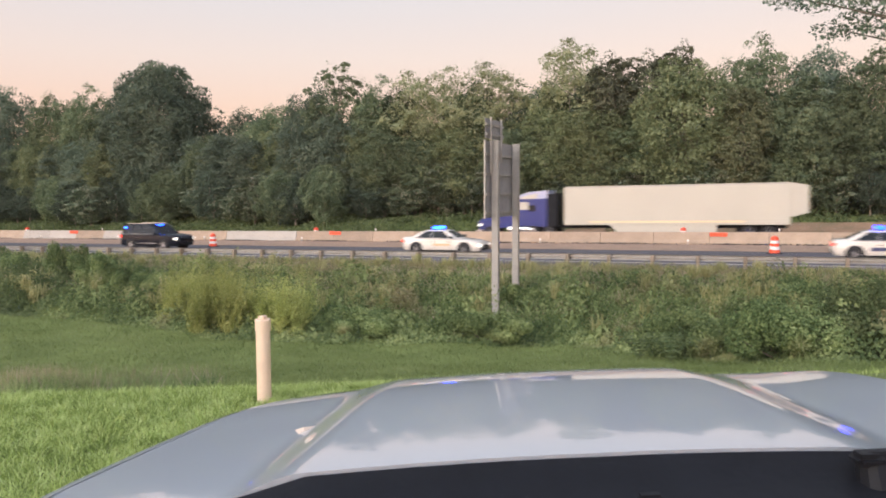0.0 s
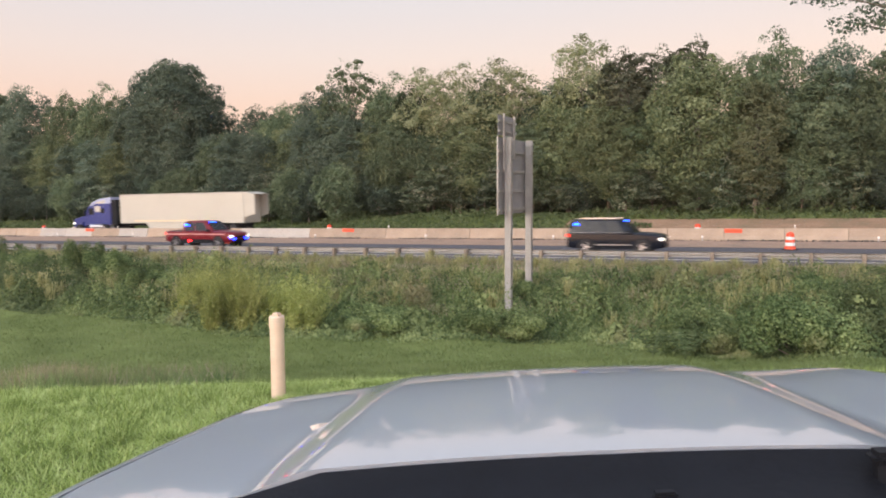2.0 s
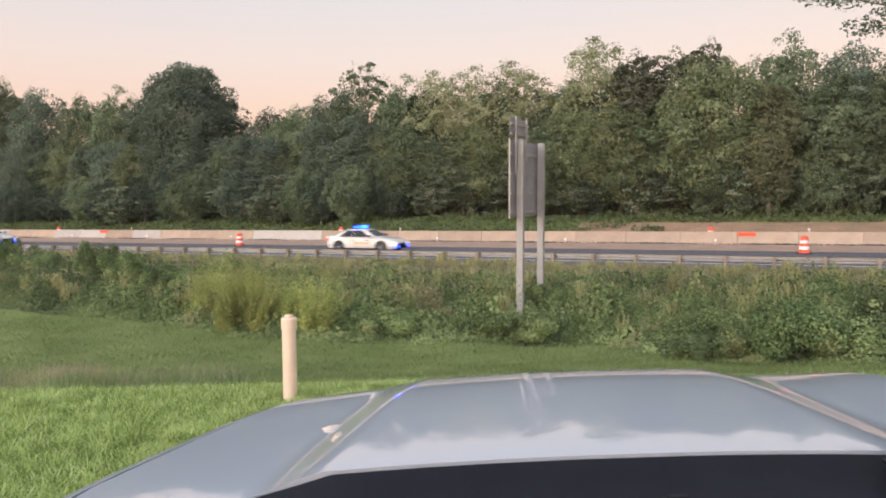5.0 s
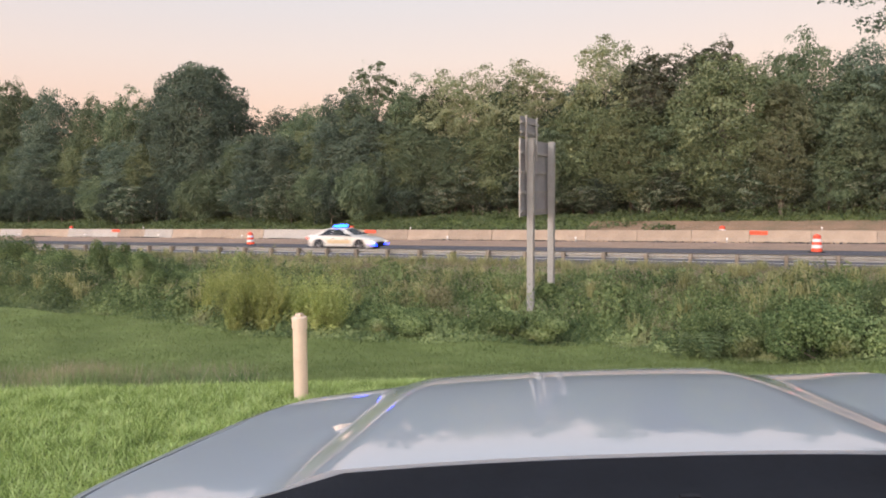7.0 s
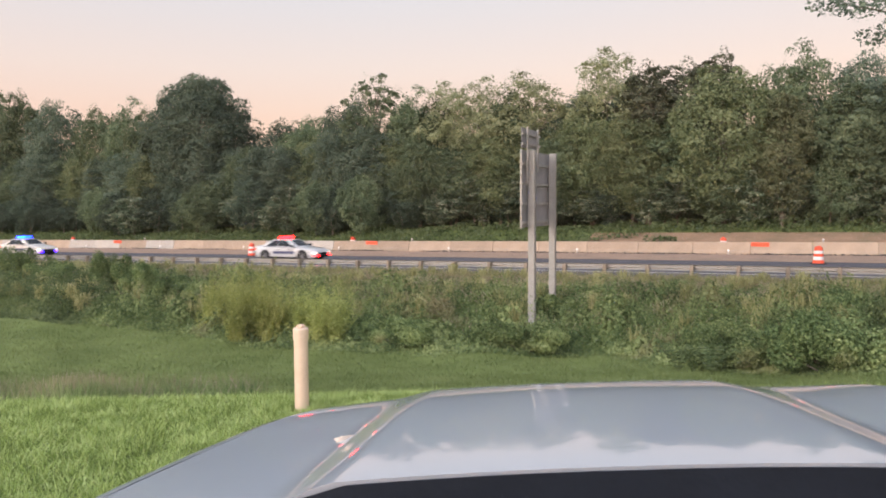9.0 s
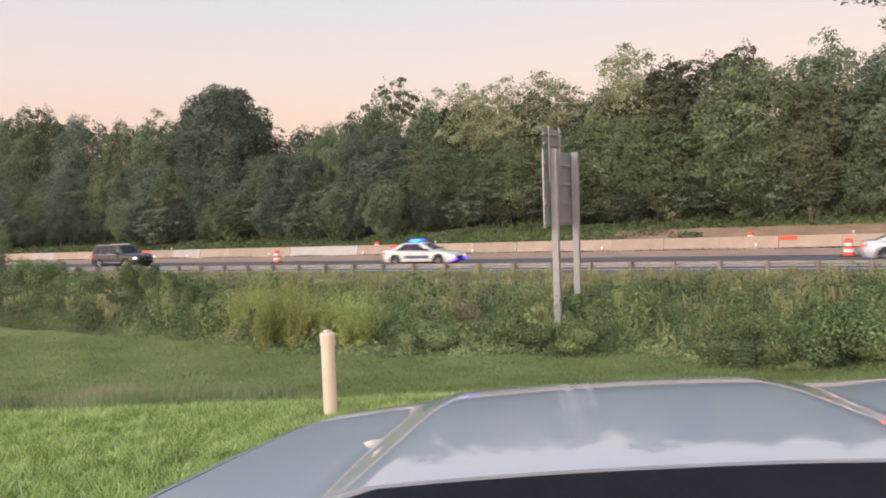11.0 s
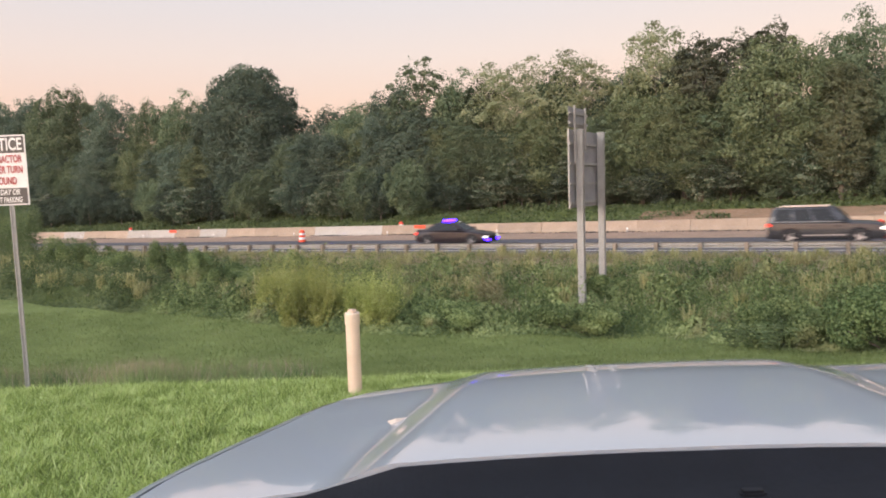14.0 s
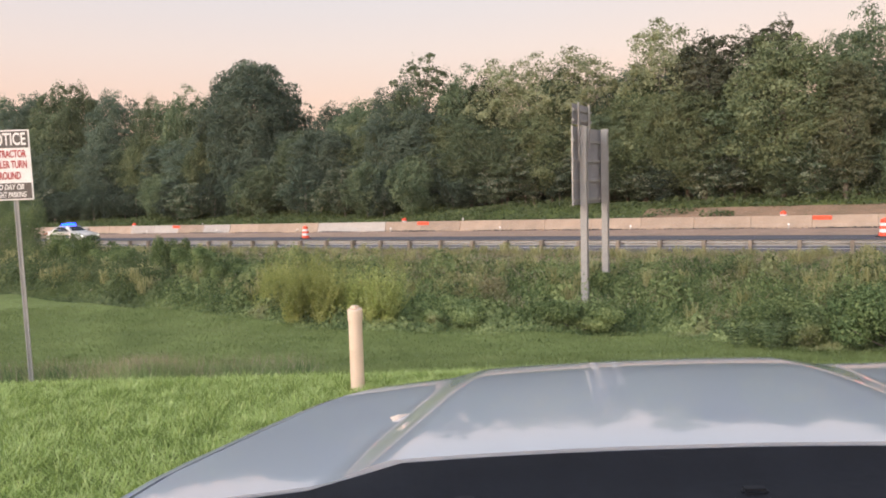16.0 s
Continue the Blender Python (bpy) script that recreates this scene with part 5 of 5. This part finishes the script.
def vehicle(name, kind, paint, label, lights=None, marking=None, roof_bar=True, tail_on=False, grille_light=None):
    s = SHAPES[kind]
    root = thing(name, pose(0, 0, 0), label, {"sedan": "car", "suv": "SUV", "pickup": "pickup truck"}[kind], "vehicles of the convoy")
    body_mat = PAINT[paint]
    bm = bmesh.new()
    rings = []
    for x, w, lo, sh, tp in s["stations"]:
        rings.append([(x, -w * 0.9, lo), (x, -w, lo + 0.12), (x, -w, lo + (sh - lo) * 0.55), (x, -w * 0.975, sh), (x, -w * 0.86, tp - 0.02), (x, -w * 0.45, tp), (x, w * 0.45, tp), (x, w * 0.86, tp - 0.02), (x, w * 0.975, sh), (x, w, lo + (sh - lo) * 0.55), (x, w, lo + 0.12), (x, w * 0.9, lo)])
    loft(bm, rings)
    part("body", bm, body_mat, root, smooth=True)
    # cabin
    xr0, xf0, xr1, xf1, z0, z1, wb, wt = s["cabin"]
    bm = bmesh.new()
    rings = []
    for k in (0.0, 0.5, 0.92, 1.0):
        z = z0 + (z1 - z0) * (k if k < 1 else 1.0)
        xr, xf, w = xr0 + (xr1 - xr0) * k, xf0 + (xf1 - xf0) * k, wb + (wt - wb) * k
        if k == 1.0:
            xr, xf, w, z = xr + 0.12, xf - 0.14, w - 0.09, z1 + 0.012
        rings.append([(xr, -w * 0.92, z), (xr + 0.08, -w, z), (xf - 0.16, -w, z), (xf, -w * 0.88, z), (xf, w * 0.88, z), (xf - 0.16, w, z), (xr + 0.08, w, z), (xr, w * 0.92, z)])
    loft(bm, rings)
    cab = part("cabin", bm, body_mat, root, smooth=True)
    for sd in (-1, 1):
        q = [(xr0 + 0.08, sd * wb, z0), (xf0 - 0.16, sd * wb, z0), (xf1 - 0.10, sd * wt, z1), (xr1 + 0.04, sd * wt, z1)]
        if sd > 0:
            q = [q[1], q[0], q[3], q[2]]
        for u0, u1 in s["windows"]:
            if sd > 0:
                u0, u1 = 1 - u1, 1 - u0
            part("side_window", panel(bmesh.new(), q, u0, u1, 0.10, 0.88), GLASS_DARK, cab)
        # bright strip along the window line
        part("window_trim", panel(bmesh.new(), q, 0.06, 0.94, 0.04, 0.065, 0.008), GALV_DULL if kind == "suv" else BLACK_TRIM, cab)
    q = [(xf0, -wb * 0.88, z0), (xf0, wb * 0.88, z0), (xf1, wt * 0.88, z1), (xf1, -wt * 0.88, z1)]
    part("windscreen", panel(bmesh.new(), q, 0.05, 0.95, 0.12, 0.9), GLASS_DARK, cab)
    q = [(xr0, wb * 0.92, z0), (xr0, -wb * 0.92, z0), (xr1, -wt * 0.92, z1), (xr1, wt * 0.92, z1)]
    part("rear_window", panel(bmesh.new(), q, 0.08, 0.92, 0.2, 0.88), GLASS_DARK, cab)
    for sd in (-1, 1):
        bm = boxed(xf0 - 0.42, xf0 - 0.25, sd * (wb + 0.06), sd * (wb + 0.24), z0 + 0.02, z0 + 0.17, 0.03)
        part("mirror", bm, BLACK_TRIM, root)
    xa, xb = s["wheels"]
    st = s["stations"]
    wide = max(t[1] for t in st)
    for x in (xa, xb):
        for sd in (-1, 1):
            part("wheel_arch", tubed((x, sd * (wide - 0.25), s["r"] + 0.01), (x, sd * (wide + 0.004), s["r"] + 0.01), s["r"] + 0.07, s["r"] + 0.07, 24), BLACK_TRIM, root)
            wheel_on(root, x, sd * (wide - 0.10), s["r"], 0.23, CHROME if kind == "suv" else ALLOY)
    xf, wf, hf = st[-2][0], st[-2][1], st[-2][3]
    xr, wr, hr = st[1][0], st[1][1], st[1][3]
    for sd in (-1, 1):
        part("headlight", boxed(xf - 0.20, xf + 0.06, sd * (wf - 0.30), sd * (wf + 0.035), hf - 0.15, hf + 0.0, 0.03), LAMP_CLEAR, root)
        part("tail_lamp", boxed(xr - 0.10, xr + 0.10, sd * (wr - 0.34), sd * (wr + 0.012), hr - 0.16, hr - 0.01, 0.02), LAMP_RED, root)
    part("grille", boxed(xf - 0.05, st[-1][0] + 0.012, -0.48, 0.48, hf - 0.22, hf - 0.04, 0.02), BLACK_TRIM, root)
    part("front_bumper", boxed(st[-1][0] - 0.18, st[-1][0] + 0.05, -0.72, 0.72, st[-1][2] - 0.06, st[-1][2] + 0.16, 0.05), BLACK_TRIM, root)
    part("rear_bumper", boxed(st[0][0] - 0.04, st[0][0] + 0.15, -0.78, 0.78, st[0][2] - 0.08, st[0][2] + 0.12, 0.05), BLACK_TRIM, root)
    part("number_plate", boxed(st[0][0] - 0.02, st[0][0] + 0.03, -0.15, 0.15, st[0][2] + 0.16, st[0][2] + 0.27), WHITE_BAND, root)
    for sd in (-1, 1):
        part("sill", boxed(xa + 0.45, xb - 0.45, sd * (wide - 0.05), sd * (wide + 0.012), st[3][2] - 0.02, st[3][2] + 0.10, 0.01), BLACK_TRIM, root)
        for x in (xf0 - 0.45, (xf0 + xa) / 2 - 0.1):
            part("door_seam", boxed(x - 0.007, x + 0.007, sd * (wide - 0.02), sd * (wide + 0.003), st[3][2] + 0.16, z0 - 0.12), BLACK_TRIM, root)
            part("door_handle", boxed(x - 0.26, x - 0.10, sd * (wide - 0.03), sd * (wide + 0.025), z0 - 0.19, z0 - 0.15, 0.008), BLACK_TRIM, root)
    if marking:
        mm, ma, mb, mz0, mz1 = marking
        for sd in (-1, 1):
            part("door_marking", boxed(ma, mb, sd * (wide - 0.02), sd * (wide + 0.0045), mz0, mz1), mm, root)
    if kind == "suv":
        for sd in (-1, 1):
            part("door_strip", boxed(xa + 0.55, xb - 0.55, sd * (wide - 0.02), sd * (wide + 0.014), 0.50, 0.545, 0.006), CHROME, root, "bright strip low on the doors")
            part("roof_rail", boxed(xr1 + 0.25, xf1 - 0.25, sd * (wt - 0.10), sd * (wt - 0.06), z1 + 0.01, z1 + 0.055, 0.01), CHROME, root)
    if kind == "pickup":
        for sd in (-1, 1):
            part("side_stripe", boxed(-2.80, 2.45, sd * (wide - 0.02), sd * (wide + 0.005), 0.97, 1.04), STRIPE_PALE, root, "pale reflective stripe")
            part("lower_cladding", boxed(xa + 0.5, xb - 0.5, sd * (wide - 0.04), sd * (wide + 0.010), 0.42, 0.66, 0.02), BLACK_TRIM, root)
            part("running_light", boxed(-0.75, -0.55, sd * (wide - 0.02), sd * (wide + 0.03), 0.50, 0.60, 0.015), GLOW_RED, root, "red running light")
        part("bed", boxed(-2.74, -1.52, -0.80, 0.80, 1.16, 1.236), BLACK_TRIM, root, "open dark truck bed")
    if lights and roof_bar:
        bx = (xr1 + xf1) / 2
        bar = part("light_bar", boxed(bx - 0.12, bx + 0.12, -0.58, 0.58, z1 + 0.015, z1 + 0.06, 0.015), BLACK_TRIM, root)
        for i, lm in enumerate(lights):
            y0 = -0.58 + 1.16 * i / len(lights)
            part("light_lens", boxed(bx - 0.17, bx + 0.17, y0 + 0.01, y0 + 1.16 / len(lights) - 0.01, z1 + 0.062, z1 + 0.21, 0.035), lm, bar)
    elif lights:
        # lights behind the glass: low in the rear side window and at the windscreen top
        part("window_light", boxed(xr0 + 0.35, xr0 + 0.60, -wb + 0.02, -wb + 0.09, z1 - 0.30, z1 - 0.20, 0.02), lights[0], root)
        part("visor_light", boxed(xf1 + 0.02, xf1 + 0.14, -0.5, 0.1, z1 - 0.12, z1 - 0.07, 0.02), lights[-1], root)
    if grille_light:
        for sd in (-1, 1):
            part("grille_light", boxed(xf - 0.1, st[-1][0] + 0.06, sd * 0.5, sd * 0.78, hf - 0.30, hf - 0.20, 0.02), grille_light, root)
            part("corner_light", boxed(xf - 0.30, xf - 0.06, sd * (wf - 0.02), sd * (wf + 0.05), hf - 0.24, hf - 0.16, 0.02), grille_light, root)
    return root


gold_door = (STRIPE_GOLD, -0.45, 0.65, 0.55, 0.69)
gold_wide = (STRIPE_GOLD, -0.9, 0.9, 0.50, 0.74)
blue_door = (STRIPE_BLUE, -0.9, 0.9, 0.52, 0.70)
CONVOY = [
    # vehicle, place at time t0, t0, speed
    (vehicle("police_cruiser", "sedan", "white", "white police sedan with a glowing blue roof bar", [GLOW_BLUE, GLOW_BLUE], blue_door), 5.18, 0.0, 16.6),
    (vehicle("police_cruiser", "sedan", "white", "white police sedan with a gold door stripe and pale roof bar", [GLOW_CYAN, GLOW_CYAN], gold_door), -17.94, 0.0, 16.6),
    (vehicle("escort_suv", "suv", "navy", "black-blue SUV with blue lights behind its glass", [GLOW_CYAN, GLOW_CYAN], roof_bar=False), -40.5, 0.0, 16.0),
    (vehicle("escort_pickup", "pickup", "red", "dark red crew-cab pickup with a pale stripe and flashing lights", [GLOW_CYAN, GLOW_CYAN], roof_bar=False, grille_light=GLOW_BLUE), -50.4, 1.2, 16.4),
    (vehicle("police_cruiser", "sedan", "white", "white police sedan with a bright blue roof bar", [GLOW_BLUE, GLOW_CYAN], gold_door, grille_light=GLOW_BLUE), -44.5, 3.9, 17.6),
    (vehicle("police_cruiser", "sedan", "white", "white police sedan with a gold door panel and blue roof bar", [GLOW_CYAN, GLOW_CYAN], gold_wide, grille_light=GLOW_BLUE), -39.8, 6.3, 17.6),
    (vehicle("police_cruiser", "sedan", "silver", "light grey police sedan with a glowing red roof bar", [GLOW_RED, GLOW_RED], blue_door, grille_light=GLOW_RED), -58.4, 7.5, 17.6),
    (vehicle("police_cruiser", "sedan", "white", "white police sedan with a pale blue roof bar", [GLOW_CYAN, GLOW_BLUE], blue_door, grille_light=GLOW_VIOLET), -59.4, 9.0, 17.9),
    (vehicle("escort_suv", "suv", "charcoal", "charcoal SUV with bright window trim in the convoy", None, roof_bar=False), -46.5, 11.3, 16.4),
    (vehicle("trooper_sedan", "sedan", "brown", "dark brown trooper sedan with glowing violet-blue lights", [GLOW_VIOLET, GLOW_VIOLET], None, grille_light=GLOW_VIOLET), -65.0, 11.5, 16.8),
    (vehicle("police_cruiser", "sedan", "white", "white police sedan with a deep blue roof bar", [GLOW_BLUE, GLOW_BLUE], blue_door), -62.2, 16.0, 17.0),
]


def semi_truck():
    """Tractor and box trailer; x = 0 at the trailer's nose, forward is +x."""
    root = thing("semi_truck", pose(0, 0, 0), "blue sleeper-cab truck pulling a long white box trailer", "semi truck")
    L, W = 16.15, 1.29
    box_body = part("trailer_box", boxed(-L, 0, -W, W, 1.12, 4.10, 0.05), TRAILER_WHITE, root, "white box trailer")
    for sd in (-1, 1):
        part("top_rail", boxed(-L + 0.05, -0.05, sd * W, sd * (W + 0.015), 4.0, 4.07), GALV, box_body)
        part("bottom_rail", boxed(-L + 0.05, -0.05, sd * W, sd * (W + 0.015), 1.14, 1.26), TRAILER_WHITE, box_body)
        part("marking_strip", boxed(-13.2, -2.0, sd * W, sd * (W + 0.008), 1.30, 1.42), TRAILER_YELLOW, box_body)
        for k in range(1, 13):
            part("panel_seam", boxed(-k * 1.24 - 0.012, -k * 1.24 + 0.012, sd * W, sd * (W + 0.005), 1.28, 3.98), TRAILER_WHITE, box_body)
        out = [(-11.3, 0.45), (-4.2, 0.45), (-3.6, 1.12), (-11.3, 1.12)]
        part("side_skirt", prism(bmesh.new(), out, sd * (W - 0.05), sd * (W - 0.02)), TRAILER_WHITE, root)
        q = [(-L, sd * W, 1.75), (-L - 1.15, sd * (W - 0.24), 1.95), (-L - 1.15, sd * (W - 0.24), 3.86), (-L, sd * W, 4.08)]
        bm = bmesh.new()
        vs = [bm.verts.new(p) for p in [(-L, sd * W, 1.70), (-L - 0.45, sd * (W - 0.09), 1.72), (-L - 0.5, sd * (W - 0.10), 1.80)] + q[1:]]
        bm.faces.new(vs)
        g = bmesh.ops.extrude_face_region(bm, geom=bm.faces[:])
        bmesh.ops.translate(bm, verts=[v for v in g["geom"] if isinstance(v, bmesh.types.BMVert)], vec=(0, -sd * 0.03, 0))
        part("tail_panel", bm, TRAILER_WHITE, box_body, "angled white tail fairing")
    bm = bmesh.new()
    vs = [bm.verts.new(p) for p in [(-L, -W, 4.09), (-L, W, 4.09), (-L - 1.15, W - 0.24, 3.88), (-L - 1.15, -W + 0.24, 3.88)]]
    bm.faces.new(vs)
    g = bmesh.ops.extrude_face_region(bm, geom=bm.faces[:])
    bmesh.ops.translate(bm, verts=[v for v in g["geom"] if isinstance(v, bmesh.types.BMVert)], vec=(0, 0, -0.03))
    part("tail_panel", bm, TRAILER_WHITE, box_body, "angled white tail fairing")
    part("rear_door", boxed(-L - 0.02, -L, -W + 0.06, W - 0.06, 1.2, 4.0), TRAILER_WHITE, box_body)
    part("chassis", boxed(-L + 0.2, 2.0, -0.5, 0.5, 0.85, 1.10), BLACK_TRIM, root)
    part("rear_bogie", boxed(-L + 0.6, -L + 3.6, -0.6, 0.6, 0.55, 0.9), BLACK_TRIM, root)
    for x in (-L + 1.4, -L + 2.7, 1.2, 2.5):
        for sd in (-1, 1):
            wheel_on(root, x, sd * 1.0, 0.51, 0.5)
    for sd in (-1, 1):
        wheel_on(root, 6.2, sd * 1.05, 0.51, 0.32)
    sleeper = part("sleeper", boxed(1.35, 3.9, -1.22, 1.22, 0.95, 3.30, 0.10), PAINT["blue"], root, "deep blue sleeper cab")
    part("cab", prism(bmesh.new(), [(3.8, 0.9), (5.5, 0.9), (5.5, 1.95), (4.75, 2.95), (3.8, 3.25)], -1.12, 1.12), PAINT["blue"], root)
    part("roof_fairing", prism(bmesh.new(), [(1.35, 3.25), (4.6, 2.95), (4.1, 3.35), (3.0, 3.72), (1.35, 3.86)], -1.18, 1.18), FAIRING_GREY, root)
    for sd in (-1, 1):
        part("fairing_panel", prism(bmesh.new(), [(2.2, 3.25), (3.9, 3.06), (3.5, 3.38), (2.2, 3.62)], sd * 1.18, sd * 1.19), TRAILER_WHITE, root, "white panel on the fairing")
        part("side_marking", boxed(2.9, 3.7, sd * 1.22, sd * 1.226, 2.35, 2.95), TRAILER_WHITE, root)
    part("bonnet", prism(bmesh.new(), [(5.4, 0.8), (7.2, 0.7), (7.3, 1.35), (7.0, 1.62), (5.4, 1.95)], -0.95, 0.95), PAINT["blue"], root)
    part("bumper", boxed(6.95, 7.42, -1.15, 1.15, 0.35, 0.75, 0.06), CHROME, root)
    part("grille", boxed(7.2, 7.34, -0.5, 0.5, 0.8, 1.4, 0.02), CHROME, root)
    part("windscreen", panel(bmesh.new(), [(5.5, -1.0, 1.97), (5.5, 1.0, 1.97), (4.76, 1.0, 2.93), (4.76, -1.0, 2.93)], 0.03, 0.97, 0.05, 0.95), GLASS_DARK, root)
    # added dark block: stands for the open gap with dark trees behind it
    part("gap_block", boxed(0.55, 1.36, -1.20, 1.20, 1.0, 3.6, 0.03), BLACK_TRIM, root, "dark block added in the open gap behind the cab")
    for sd in (-1, 1):
        part("door_window", boxed(4.0, 4.75, sd * 1.10, sd * 1.128, 2.05, 2.72), GLASS_DARK, root)
        part("sleeper_window", boxed(2.3, 2.9, sd * 1.20, sd * 1.228, 2.2, 2.7), GLASS_DARK, root)
        part("mirror", boxed(5.05, 5.2, sd * 1.25, sd * 1.42, 1.9, 2.6, 0.03), BLACK_TRIM, root)
        part("fuel_tank", tubed((2.4, sd * 0.95, 0.75), (4.6, sd * 0.95, 0.75), 0.32, 0.32, 18), CHROME, root)
        part("headlight", boxed(7.0, 7.28, sd * 0.62, sd * 0.97, 1.0, 1.25, 0.03), LAMP_CLEAR, root)
        part("wing", boxed(5.6, 6.85, sd * 0.92, sd * 1.2, 0.95, 1.25, 0.08), PAINT["blue"], root)
    return root


truck = semi_truck()


def motions():
    tilt = -math.degrees(math.atan(GRADE))
    lane = 41.74
    drive = [(ob, x0 - v * t0, v, lane, 1) for ob, x0, t0, v in CONVOY]
    drive.append((truck, -15.0, -24.3, 59.6, -1))
    for ob, x0, v, y, way in drive:
        rows = []
        for t in (0, 4, 8, 12, 16):
            x = x0 + v * t
            rows.append((t, pose(x, y, GRADE * x, 0, tilt, 0) @ pose(0, 0, 0, 0, 0, 0 if way > 0 else 180)))
        walk(ob, rows)
        for hub, hx, hy, r in WHEELS:
            if hub.parent is ob:
                walk(hub, [(k * 0.1, pose(hx, hy, r) @ pose(0, 0, 0, 0, 54 * k, 0)) for k in range(161)])


motions()
